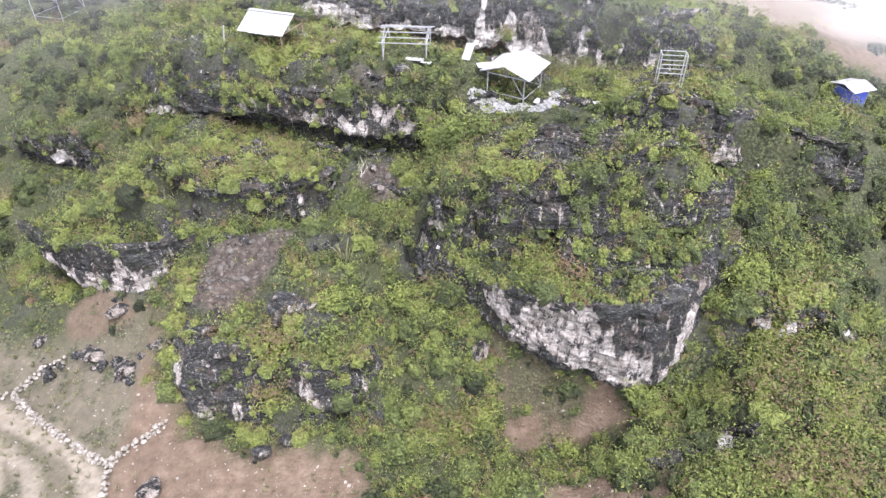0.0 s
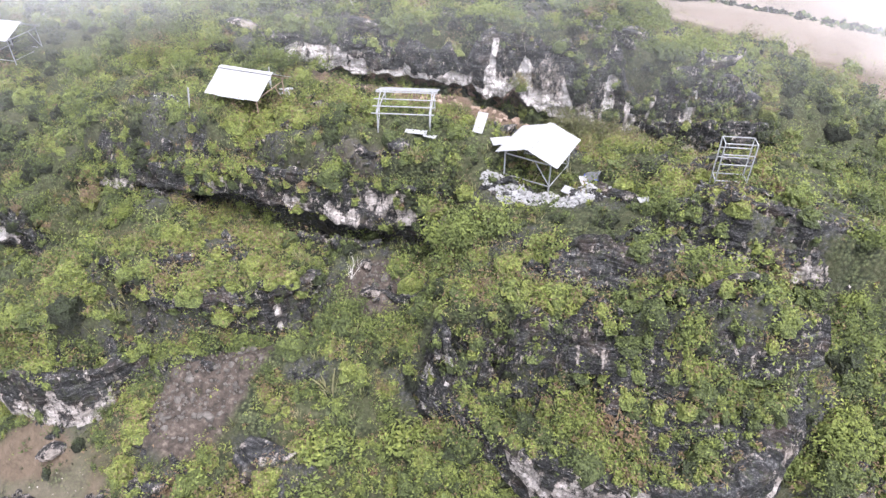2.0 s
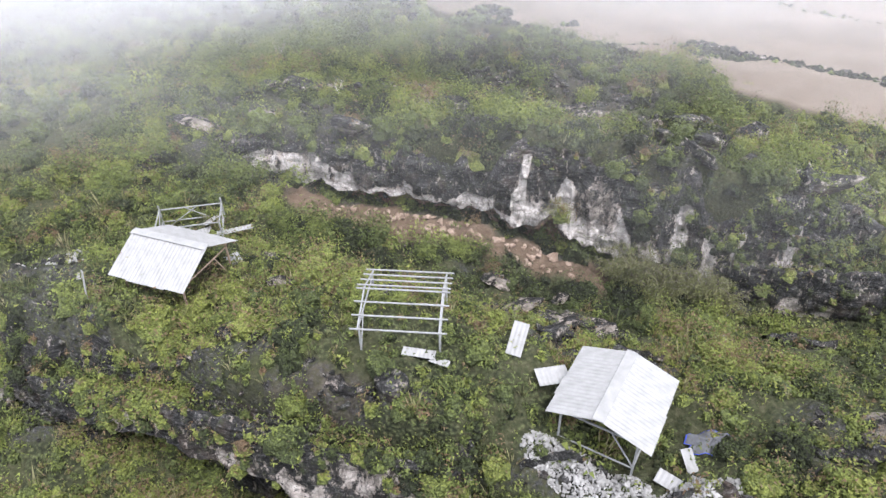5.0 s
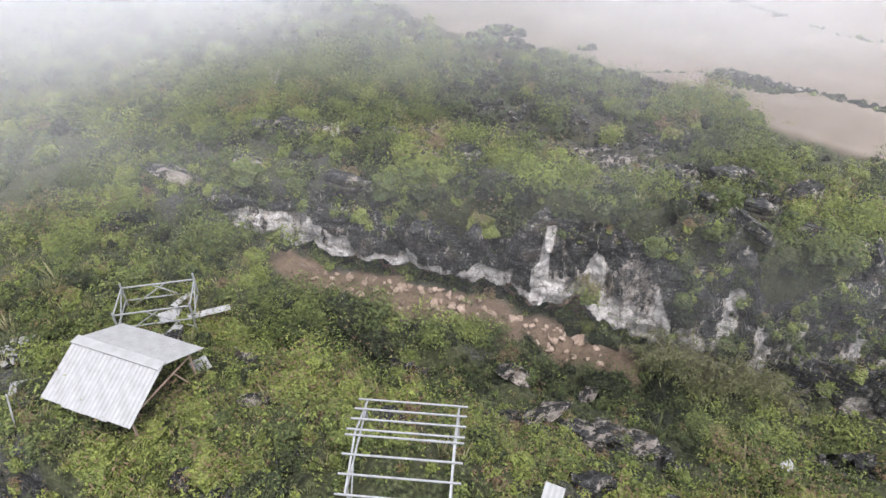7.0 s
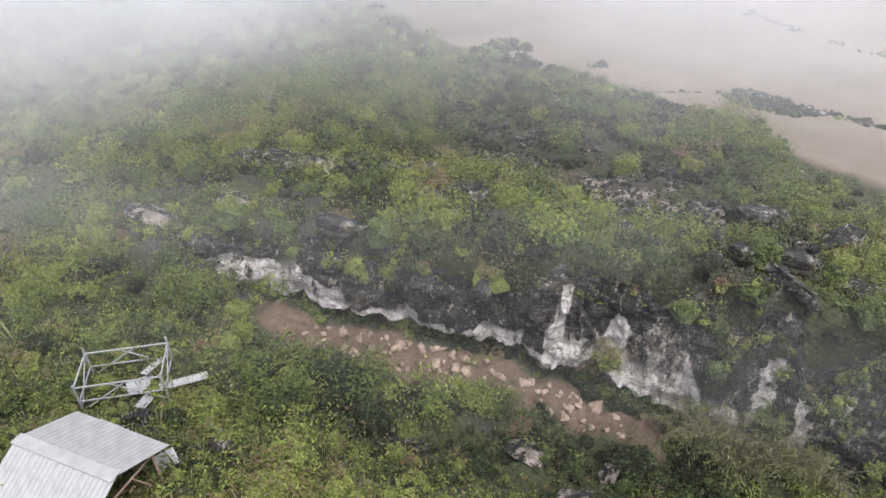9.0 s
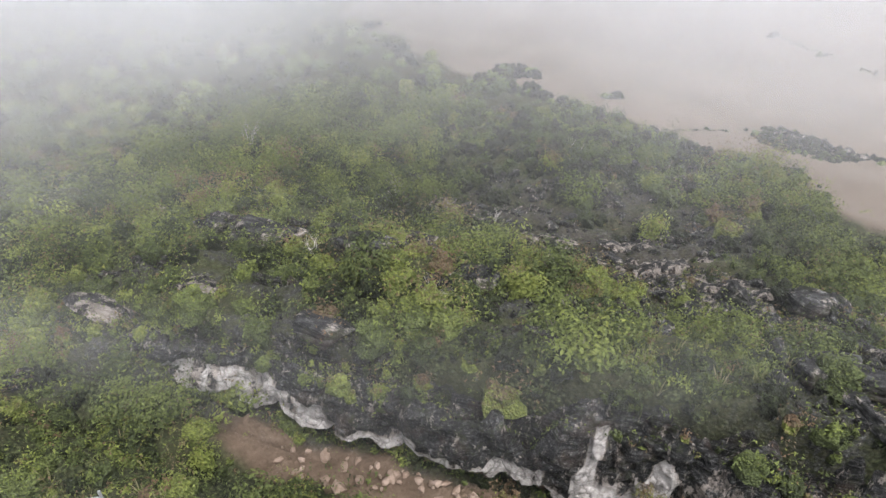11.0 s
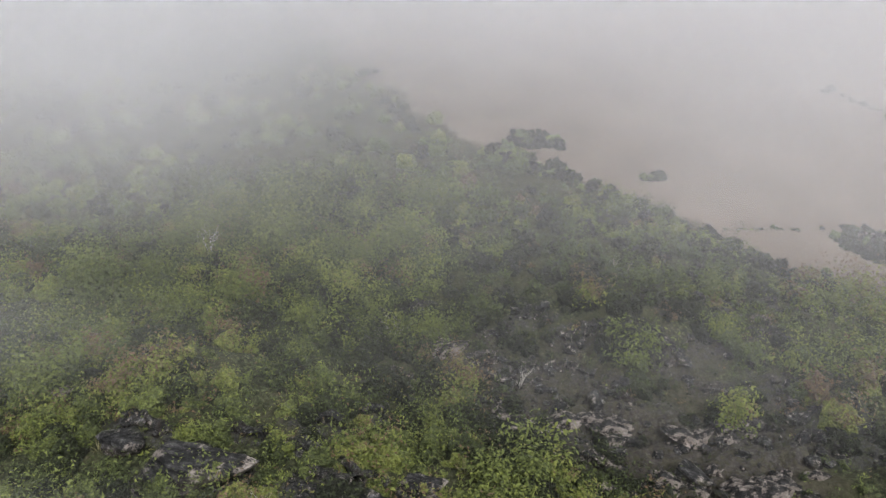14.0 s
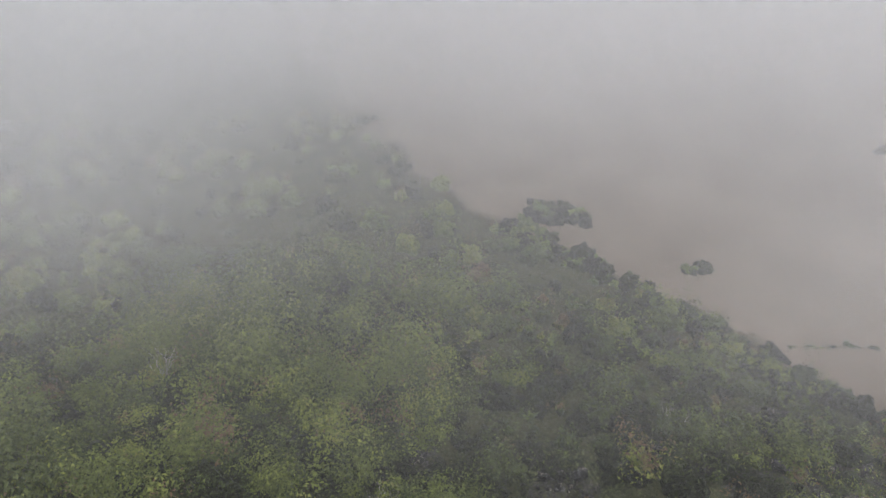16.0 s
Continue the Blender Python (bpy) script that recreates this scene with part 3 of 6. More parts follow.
TAN, RED, DIRT, TRACK = soil_fields(X, Y)
BARE = rockiness(X, Y)
Z = Z + BARE * (0.16 * blocks(X, Y, 0.9, 0.7, 51) + 0.1 * blocks(X, Y, 0.5, 0.4, 52))
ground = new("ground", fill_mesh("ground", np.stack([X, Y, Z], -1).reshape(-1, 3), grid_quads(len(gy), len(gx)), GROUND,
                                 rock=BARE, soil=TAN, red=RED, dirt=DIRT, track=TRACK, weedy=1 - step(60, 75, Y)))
tagged(ground, "limestone hill with scrub, bare rock, red soil fields and a trodden track", "ground", kind="structure")


# ---------------------------------------------------------------- rock ledges and cliffs
BROWS = []


def cliff(nodes, lean, material, label, seed, scars=(), foot_drop=0.7, back=0.9, front=0.9, pitch=0.16, rough=1.0, top=None, foot=None, hang=0.3, lift=0.0, brow=0.4, strip=None, cap=0.0, fresh=1.0, under=0.0):
    """A rock face along a line of nodes, from the ground before it to the ground above it, leaning out by lean metres.
    scars: pale patches of fresh stone, as east, height share, half length, half share."""
    pts = [Vector(n) for n in nodes]
    runs = [0.0]
    for a, b in zip(pts, pts[1:]):
        runs.append(runs[-1] + (b - a).length)
    s = np.arange(0, runs[-1], pitch)
    px, py = np.interp(s, runs, [p.x for p in pts]), np.interp(s, runs, [p.y for p in pts])
    dx, dy = np.gradient(px), np.gradient(py)
    k = max(3, int(2.2 / pitch))
    soft = np.ones(k) / k
    dx, dy = np.convolve(np.pad(dx, k, "edge"), soft, "same")[k:-k], np.convolve(np.pad(dy, k, "edge"), soft, "same")[k:-k]
    size = np.hypot(dx, dy)
    nx, ny = dy / size, -dx / size
    sway = 0.5 * fractal(s, s * 0, 4.0, seed, 3) * rough
    px, py = px + nx * sway, py + ny * sway
    low = height(px + nx * front, py + ny * front) if foot is None else np.interp(s / s[-1], *zip(*foot))
    high = height(px - nx * back * 0.9, py - ny * back * 0.9) if top is None else np.interp(s / s[-1], *zip(*top))
    high = high + lift
    ends = step(0, 2.2, np.minimum(s, s[-1] - s))
    high = low + (high - low) * (0.1 + 0.9 * ends)
    high = np.maximum(high, low + 0.3) + 0.22 * fractal(s, s * 0, 1.6, seed + 3, 3) * rough
    tall = max(8, int(np.percentile(high - low, 75) / pitch) + 2)
    rows, pale, earth = [], [], []
    for v in np.linspace(0, 1, tall):
        z = low - foot_drop + (high - low + foot_drop) * v
        out = 0.1 + lean * v ** 1.2 * ends - 0.3 * step(0.88, 1, v)
        face = 0.3 * blocks(s, z, 1.3, 0.8, seed + 5) + 0.16 * blocks(s, z, 0.55, 0.4, seed + 6)
        face = face + 0.3 * fractal(s, z, 1.8, seed + 7, 4) - 0.2 * np.abs(wave(s, z * 0.3, 0.6, seed + 8))
        if strip:
            lip = np.interp(px, *zip(*strip[0])) + 0.3 * np.abs(wave(s, 0 * s, 1.0, seed + 45)) - 0.1
            hollow = under * step(-0.1, 0.5, lip - z + 0.2 * fractal(s, z * 0, 1.1, seed + 41, 2)) * (1 - 0.7 * step(0.6, 2.2, lip - z)) * (1 - step(9, 10, px))
            face = face - 0.35 * np.abs(wave(s, z * 0.25, 1.3, seed + 43)) * step(-0.2, 0.3, z - lip)
            out = out - hollow
        grid_x, grid_y = px + nx * (out + rough * face), py + ny * (out + rough * face)
        rows.append(np.stack([grid_x, grid_y, z], -1))
        p = 0 * s
        for cx, cv, rx, rv in scars:
            p = np.maximum(p, 1 - step(0.6, 1.15, np.hypot((px - cx) / rx, (v - cv) / rv) + 0.5 * fractal(s, z, 0.9, seed + 21, 3)))
        p = p * fresh
        if strip:
            edge = 0.27 * fractal(s, z * 0.5, 1.2, seed + 23, 4)
            low_z, high_z = np.interp(px, *zip(*strip[0])), np.interp(px, *zip(*strip[1]))
            tooth = low_z + 0.3 * np.abs(wave(s, 0 * s, 1.0, seed + 45)) - 0.1
            p = np.maximum(p, step(-0.12, 0.06, np.minimum(z - tooth, high_z - z) + edge))
            sooty = step(0.12, 0.4, fractal(s, z * 0.14, 0.8, seed + 47, 3)) * step(0.25, 0.55, (z - low_z) / np.maximum(high_z - low_z, 0.3))
            p = p * (1 - np.where((px > 5.6) | (px < -8.5), 0.25, 0.65) * sooty)
            earth.append(step(-0.05, 0.15, low_z - z - edge * 0.6) * (1 - step(7, 9.5, px)))
        else:
            earth.append(0 * s)
        pale.append(p)
    for q in np.linspace(0, 1, max(4, int(back / 0.35)))[1:]:
        bx, by = px - nx * back * q * 1.1, py - ny * back * q * 1.1
        bx, by = bx + nx * (0.1 + lean * ends) * (1 - q), by + ny * (0.1 + lean * ends) * (1 - q)
        z = high * (1 - q) + (height(bx, by) - 0.3) * q + 0.22 * fractal(bx, by, 0.9, seed + 11, 3) * (1 - q)
        rows.append(np.stack([bx, by, z], -1))
        pale.append(cap * step(-0.3, 0.1, fractal(bx, by, 1.2, seed + 31, 3)))
        earth.append(0 * s)
        BROWS.append(np.stack([bx, by, z, np.full(len(s), brow)], -1))
    hung = int(tall * (1 - hang))
    BROWS.extend(np.concatenate([rows[k], np.full((len(s), 1), 0.4 * brow)], 1) for k in range(hung, tall, 2))
    if strip:
        east = px > 9.8
        BROWS.extend(np.concatenate([rows[k][east], np.full((int(east.sum()), 1), 0.15)], 1) for k in range(3, tall, 2))
    grid = np.array(rows)
    me = fill_mesh("rock_ledge", grid.reshape(-1, 3), grid_quads(*grid.shape[:2]), material, smooth=False, pale=np.array(pale), earth=np.array(earth))
    return tagged(new("rock_ledge", me), label, "rock ledge", "limestone ledges of the hill")


NEAR_LOOKS = (
    (None, "", (), 0.3),
    (None, "", (), 0.3),
    (0.5, "black weathered limestone ledge under low scrub", ((-7.4, 0.3, 0.5, 0.35), (-11.5, 0.2, 0.6, 0.2), (-9.4, 0.6, 0.3, 0.3)), 0.35),
    (None, "", (), 0.3),
    (None, "", (), 0.3),
    (0.3, "low broken ledge of black and white limestone", ((-1.8, 0.55, 0.8, 0.3), (0.2, 0.5, 0.6, 0.4), (5.4, 0.35, 0.5, 0.35), (7.2, 0.4, 0.2, 0.3)), 0.2),
    (None, "", (), 0.3),
    (0.2, "pale limestone step among dense shrubs", ((18.5, 0.6, 1.6, 0.3), (22, 0.6, 1.2, 0.3)), 0.2),
    (0.2, "low white-edged limestone rim above the pit", ((13.5, 0.6, 1.6, 0.3), (18, 0.6, 1.2, 0.35)), 0.2),
)
BACK_LOOKS = (
    (-0.35, "long limestone cliff with white faces and a shallow cave foot", ((10.9, 0.3, 0.8, 0.3), (17.5, 0.25, 1.6, 0.2), (12.6, 0.5, 0.5, 0.45), (14.3, 0.42, 0.4, 0.5), (15.8, 0.6, 0.35, 0.3), (19, 0.5, 0.5, 0.3), (20.6, 0.3, 0.9, 0.16)), 0.3),
    (0.6, "dark limestone ledge under scrub on the slope", ((-31, 0.5, 1.8, 0.2),), 0.3),
    (None, "", (), 0.2),
    (None, "", (), 0.2),
)
LEDGE_LOOKS = NEAR_LOOKS + BACK_LOOKS
# lower and upper edge of the white strip along the back cliff: east, height
STRIP_FOOT = ((-15.2, 11.4), (-14.5, 11.1), (-12.8, 10.7), (-11.8, 10.4), (-10.6, 9.5), (-9.3, 10.3), (-8.4, 9.9), (-7.5, 9.8), (-6.2, 10.4), (-4.3, 10.5), (-2.4, 10.4), (-0.3, 10.1), (1.8, 10.1), (2.4, 9.4), (4.4, 9.3), (5.3, 10.2), (6.1, 9.2), (7.6, 8.5), (9.4, 7.8), (10.2, 9.2), (12, 9))
STRIP_HEAD = ((-15.2, 11.4), (-14.5, 11.9), (-12.6, 12.4), (-11.3, 12.3), (-9.3, 11.9), (-7.4, 11.7), (-6.1, 11.4), (-4.2, 11.5), (-2.4, 11.2), (-0.3, 11.1), (1.8, 11.5), (3.2, 11.9), (3.4, 14.6), (4.6, 14.6), (4.8, 12.6), (5.4, 11.7), (6, 13.3), (6.7, 12.3), (7.2, 13), (8.1, 13.2), (9, 12), (9.7, 10.4), (10.2, 9), (12, 8.6))
for n, ((nodes, rise, wide), (lean, label, scars, hang)) in enumerate(zip(SCARPS, LEDGE_LOOKS)):
    if n == 9:
        cliff(nodes, lean, ROCK, label, 100 + 31 * n, scars, hang=0.08, rough=0.8, back=3.1, brow=0.3, strip=(STRIP_FOOT, STRIP_HEAD), under=1.5, pitch=0.13)
    elif lean is not None:
        cliff(nodes, lean, ROCK, label, 100 + 31 * n, scars, hang=hang, lift=0.25)
for n, (ax, ay, bx, by, tall, pale) in enumerate(BANDS):
    mid = ((ax + bx) / 2 + 0.05 * math.sin(n), (ay + by) / 2 + 0.3 * math.sin(2.3 * n))
    if flat_land(*mid) < 0.4 and abs(float(along(np.array([mid[0]]), np.array([mid[1]]), SCARPS[9][0])[0][0])) > 2.8:
        cliff(((ax, ay), mid, (bx, by)), 0.15, ROCK, "low broken band of pale limestone among scrub" if pale else "low dark band of weathered limestone among scrub", 1000 + 13 * n,
              ((mid[0], 0.7, 0.5 * (bx - ax), 0.7),) if pale else (), foot_drop=0.3, back=1.3 if pale else 0.8, front=0.4, rough=0.4 if pale else 0.55, lift=tall * (0.5 if pale else 1.35), brow=0.12, cap=0.42 * pale, fresh=0.55)


def smooth_line(nodes, count):
    """A line of nodes at even steps, its corners rounded."""
    pts = np.array(nodes, float)
    runs = np.concatenate([[0], np.cumsum(np.linalg.norm(np.diff(pts, axis=0), axis=1))])
    at = np.linspace(0, runs[-1], count)
    line = np.stack([np.interp(at, runs, pts[:, k]) for k in range(3)], 1)
    k = max(3, count // (2 * len(nodes)))
    wide = np.pad(line, ((k, k), (0, 0)), "reflect", reflect_type="odd")
    return np.stack([np.convolve(wide[:, c], np.ones(2 * k + 1) / (2 * k + 1), "valid") for c in range(3)], 1)


def overhang(lines, label, seed, scars=(), drape=2.6, pitch=0.15, rough=1.0, brow=0.5, sprout=0.05, cover=0.12):
    """A standing rock drawn through lines that run along it, from its foot over its lip to its brow, and draped back onto the hill.
    scars: pale patches, as east, line number, half length, half height in lines; plants root from cover lines past the brow."""
    long = sum(math.dist(a, b) for a, b in zip(lines[-1], lines[-1][1:]))
    count = int(long / pitch)
    edge = [smooth_line(line, count) for line in lines]
    ahead = np.gradient(edge[-1][:, :2], axis=0)
    ahead /= np.linalg.norm(ahead, axis=1)[:, None]
    inward = np.stack([-ahead[:, 1], ahead[:, 0]], 1)
    for reach in (0.45 * drape, drape):
        line = edge[len(lines) - 1].copy()
        line[:, :2] += inward * reach
        ground_z = height(line[:, 0], line[:, 1])
        line[:, 2] = ground_z - 0.4 if reach == drape else np.maximum(0.5 * (line[:, 2] + ground_z) + 0.35, ground_z + 0.05)
        edge.append(line)
    rows, level = [], []
    for n, (a, b) in enumerate(zip(edge, edge[1:])):
        steps = max(3, int(np.percentile(np.linalg.norm(b - a, axis=1), 70) / pitch))
        for k in range(steps):
            rows.append(a + (b - a) * k / steps)
            level.append(n + k / steps)
    rows.append(edge[-1])
    level.append(len(edge) - 1.0)
    grid, level = np.array(rows), np.array(level)
    for _ in range(3):
        grid[1:-1] = 0.25 * grid[:-2] + 0.5 * grid[1:-1] + 0.25 * grid[2:]
    normal = np.cross(np.gradient(grid, axis=1), np.gradient(grid, axis=0))
    normal /= np.linalg.norm(normal, axis=2)[:, :, None] + 1e-9
    s = np.broadcast_to(np.linspace(0, long, count)[None], grid.shape[:2])
    w = np.concatenate([[0], np.cumsum(np.linalg.norm(np.diff(grid, axis=0), axis=2).mean(1))])[:, None] + 0 * s
    z = grid[:, :, 2] + 0.15 * s
    bulge = 0.45 * fractal(s, w, 3.4, seed, 3) + 0.2 * blocks(s, z, 1.5, 0.9, seed + 5) + 0.11 * blocks(s, z, 0.7, 0.28, seed + 6)
    bulge = bulge + 0.16 * fractal(s, w, 0.9, seed + 7, 3) - 0.26 * np.abs(wave(s, w * 0.35, 0.8, seed + 8))
    lie = 1 - 0.75 * step(len(lines) - 1.2, len(lines) - 0.4, level)[:, None]
    grid = grid + normal * (rough * bulge * lie)[:, :, None]
    pale = np.full(s.shape, 0.0)
    for cx, cq, rx, rq in scars:
        far = np.hypot((grid[:, :, 0] - cx) / rx, (level[:, None] - cq) / rq)
        pale = np.maximum(pale, 0.86 * (1 - step(0.6, 1.15, far + 0.7 * fractal(s, w * 0.6, 0.8, seed + 21, 4))))
    top = len(lines) - 1
    for k in np.flatnonzero(level > top + cover)[::2]:
        BROWS.append(np.concatenate([grid[k, ::2], np.full((len(grid[k, ::2]), 1), brow)], 1))
    for k in np.flatnonzero((level > 0.5) & (level <= top + cover))[::2]:
        BROWS.append(np.concatenate([grid[k, ::2], np.full((len(grid[k, ::2]), 1), sprout)], 1))
    me = fill_mesh("rock_ledge", grid.reshape(-1, 3), grid_quads(*grid.shape[:2]), ROCK, smooth=False, pale=pale, earth=0 * pale)
    return tagged(new("rock_ledge", me), label, "rock ledge", "limestone ledges of the hill")


# the great boulder above the pit
overhang((
    ((-1.8, 32.4, 4.2), (0.6, 31.1, 3.2), (2.2, 30.0, 2.3), (6, 28.6, 0.2), (10.1, 27.2, -1.6), (12.4, 26.8, -1.0), (14.2, 28.6, 2)),
    ((-1.8, 31.8, 5.8), (0.6, 30, 5.2), (2.8, 28.2, 4.6), (6.3, 26.6, 2.8), (10.6, 25.4, 1.6), (13.2, 25.9, 3.2), (14.8, 28.2, 6)),
    ((-1.8, 32, 6.6), (0.6, 29.3, 6.4), (3, 26.3, 6.3), (6.8, 24.7, 4.7), (11.2, 24.0, 3.6), (13.5, 25.2, 5.2), (15, 28.2, 8)),
    ((-1.7, 32.6, 7.8), (0.6, 29.4, 8.2), (3.4, 25.8, 9.4), (7.4, 24.5, 9.7), (10.8, 24.4, 9.3), (13.4, 25.8, 9.7), (15, 28.6, 11.2)),
), "huge overhanging limestone boulder with a pale scarred face above the pit", 77,
    ((1.4, 1.0, 2.0, 0.9), (4.4, 0.6, 2.8, 0.75), (8, 0.5, 3.0, 0.55), (4.2, 2.4, 2.0, 0.65), (6.8, 2.35, 2.4, 0.6), (9.6, 2.05, 2.2, 0.4), (13, 2.2, 0.9, 0.8), (-1.4, 1.4, 0.8, 0.5)),
    drape=5.2, brow=0.9, sprout=0.012, rough=0.65)
# the boulder over the western field
overhang((
    ((-29, 38.4, 2.8), (-24.4, 35.6, 1.6), (-21.5, 34.2, 0.9), (-19.0, 34, 1.0), (-16.4, 35.4, 3.8)),
    ((-29.2, 37, 4.4), (-24.8, 33.8, 3.2), (-21.7, 32.2, 2.4), (-19.1, 31.9, 2.3), (-16.2, 33.8, 4.6)),
    ((-29.3, 36.9, 6.4), (-24.8, 33.7, 6.8), (-21.6, 32.4, 7.7), (-18.8, 32.3, 7.4), (-16, 34.4, 7)),
), "overhanging layered limestone boulder with a pale scarred lip", 131,
    ((-26, 1.1, 3.0, 0.3), (-22.2, 1.1, 2.4, 0.34), (-19.4, 1.25, 1.7, 0.5), (-19.6, 0.6, 1.8, 0.6)), drape=3.8, brow=0.7, sprout=0.02, rough=0.65)
# the long overhung edge of the plateau
overhang((
    ((-26.5, 51.9, 4.9), (-22.3, 49.9, 5.8), (-17.8, 48.1, 7), (-13.8, 46.3, 7.6), (-9.4, 44.7, 7.5), (-5.5, 43.1, 7.6), (-2.6, 42, 8), (0.2, 41.3, 8.8)),
    ((-26.4, 51.2, 6.9), (-22.4, 49.2, 8), (-18, 47.2, 9.2), (-14, 45.5, 9.9), (-9.6, 44, 10), (-5.7, 42.3, 10), (-2.7, 41.3, 10.2), (0.2, 41, 10.4)),
    ((-27, 50.2, 7.4), (-23, 47.9, 8.7), (-18.5, 46, 9.9), (-14.5, 44.3, 10.6), (-10, 42.7, 10.6), (-6, 41.2, 10.6), (-3, 40.4, 10.8), (-0.2, 40.2, 10.9)),
    ((-27, 50.6, 8.6), (-23, 48.4, 10), (-18.5, 46.5, 11.7), (-14.5, 44.9, 12.5), (-10, 43.3, 13.1), (-6, 41.8, 13.4), (-3, 41, 13.4), (0, 40.9, 12.8)),
), "long dark overhanging limestone ledge along the plateau edge", 193,
    ((-23.4, 2.25, 2.4, 0.35), (-14.5, 2.3, 0.8, 0.4), (-6.6, 2.1, 1.6, 0.25), (-4, 2.4, 0.8, 0.4), (-2.6, 2.15, 1.3, 0.5), (-0.9, 2.3, 1.0, 0.6), (-9, 2.15, 0.8, 0.2)),
    drape=2.4, brow=0.62, sprout=0.08, rough=0.7, cover=-0.55)
# crags between the great boulder and the huts
overhang((
    ((9.6, 35.2, 13), (13, 34.2, 12.4), (16, 33.7, 12), (19.5, 33.4, 11.4), (24, 32.8, 10.6)),
    ((9.8, 34.5, 14.1), (13, 33.4, 13.4), (16, 32.9, 13), (19.6, 32.6, 12.4), (24, 32, 11.6)),
    ((9.8, 35, 15.4), (13, 34.1, 15.9), (16, 33.8, 15.9), (19.6, 33.5, 15.3), (24, 32.9, 14.2)),
), "dark limestone crag with white drip streaks", 307, ((11.2, 1.1, 0.8, 0.2), (13.4, 1.1, 0.7, 0.2), (15.8, 1.15, 1.1, 0.3), (18.6, 1.3, 0.9, 0.35), (20.6, 1.5, 0.5, 0.4), (17, 1.5, 0.25, 0.35)),
    drape=2.4, brow=0.3, sprout=0.03, rough=0.85, cover=-0.1)
overhang((
    ((4.2, 32.9, 12), (6.4, 32.1, 11.8), (8.8, 31.7, 11.8), (10.8, 32.6, 12.2)),
    ((4.3, 33.2, 13), (6.5, 32.5, 13.2), (8.8, 32.1, 13.3), (10.7, 33, 13.4)),
    ((4.5, 33.9, 13.7), (6.6, 33.4, 14.4), (8.9, 33.1, 14.6), (10.6, 33.9, 14.4)),
), "layered black limestone outcrop on the slope", 331, ((9.8, 1.0, 0.6, 0.5),), drape=1.8, brow=0.3, sprout=0.04, rough=0.7)
overhang((
    ((1.2, 31.4, 9.6), (3.8, 30.2, 10.6), (6.5, 29.1, 11), (9, 28.4, 11), (12, 28.3, 11.8), (15.2, 28.7, 12.2)),
    ((1.3, 31.6, 10.4), (3.8, 30.4, 11.8), (6.5, 29.4, 12.2), (9, 28.7, 12.3), (12, 28.6, 13), (15.2, 29, 13.4)),
    ((1.4, 32.1, 10.9), (3.9, 31, 12.4), (6.6, 30, 12.9), (9.1, 29.3, 13), (12, 29.2, 13.8), (15.2, 29.6, 14.2)),
), "low black limestone ridge with white streaks above the boulder", 347, ((5.4, 0.5, 0.12, 0.5), (6.4, 0.5, 0.1, 0.5), (11, 0.6, 0.16, 0.4), (2.2, 0.6, 0.5, 0.3), (3.4, 0.7, 0.12, 0.5)), drape=1.6, brow=0.34, sprout=0.035, rough=0.65, cover=-0.1)
# two knolls at the edge of the lower fields
overhang((
    ((-16.6, 27.6, 0), (-15.2, 25.4, -0.5), (-12.6, 24.2, -0.9), (-10.2, 24.5, -0.6), (-9, 26.4, 0.4)),
    ((-16.4, 27.8, 2.4), (-15.2, 25.5, 2.2), (-12.6, 24.6, 2.2), (-10.3, 24.9, 2), (-9.2, 26.8, 2.4)),
    ((-16, 28.4, 4.2), (-14.6, 26.5, 4.8), (-12.4, 25.9, 5.2), (-10.6, 26.2, 4.8), (-9.8, 27.6, 4.6)),
), "rounded dark limestone knoll at the field's edge", 223, ((-14, 0.4, 1.2, 0.25), (-12, 0.7, 0.5, 0.3), (-15.6, 1.2, 0.4, 0.4)), drape=2.4, brow=0.3, sprout=0.12, rough=0.8)
overhang((
    ((-9, 26.2, 0.8), (-7.7, 25.1, 0.4), (-6, 24.8, 0.4), (-4.4, 25.4, 0.6), (-3.6, 27, 1.2)),
    ((-9.1, 25.6, 2.5), (-7.7, 24.3, 2.2), (-5.9, 24.0, 2.2), (-4.1, 24.8, 2.4), (-3.4, 26.6, 2.8)),
    ((-8.9, 25.9, 4.4), (-7.5, 24.9, 5), (-5.9, 24.8, 5.2), (-4.5, 25.5, 5), (-3.9, 26.9, 4.6)),
), "grassy limestone block with a white undercut rim", 257, ((-7.6, 1.15, 0.7, 0.35), (-5.8, 1.1, 0.8, 0.25), (-4.4, 1.15, 0.4, 0.3)), drape=2.0, brow=0.75, rough=0.6)
overhang((
    ((-9, 23.2, -0.9), (-7, 22.4, -1.2), (-5.2, 22.2, -1.2), (-3.4, 22.8, -1), (-2.8, 24, -0.6)),
    ((-9, 23.4, 0.3), (-7, 22.6, 0.2), (-5.2, 22.4, 0.4), (-3.4, 23, 0.3), (-2.9, 24.2, 0.2)),
), "low pale limestone shelf at the edge of the soil", 269, ((-4.8, 0.5, 1.2, 0.5), (-8, 0.6, 0.6, 0.5)), drape=1.6, brow=0.45, rough=0.6)
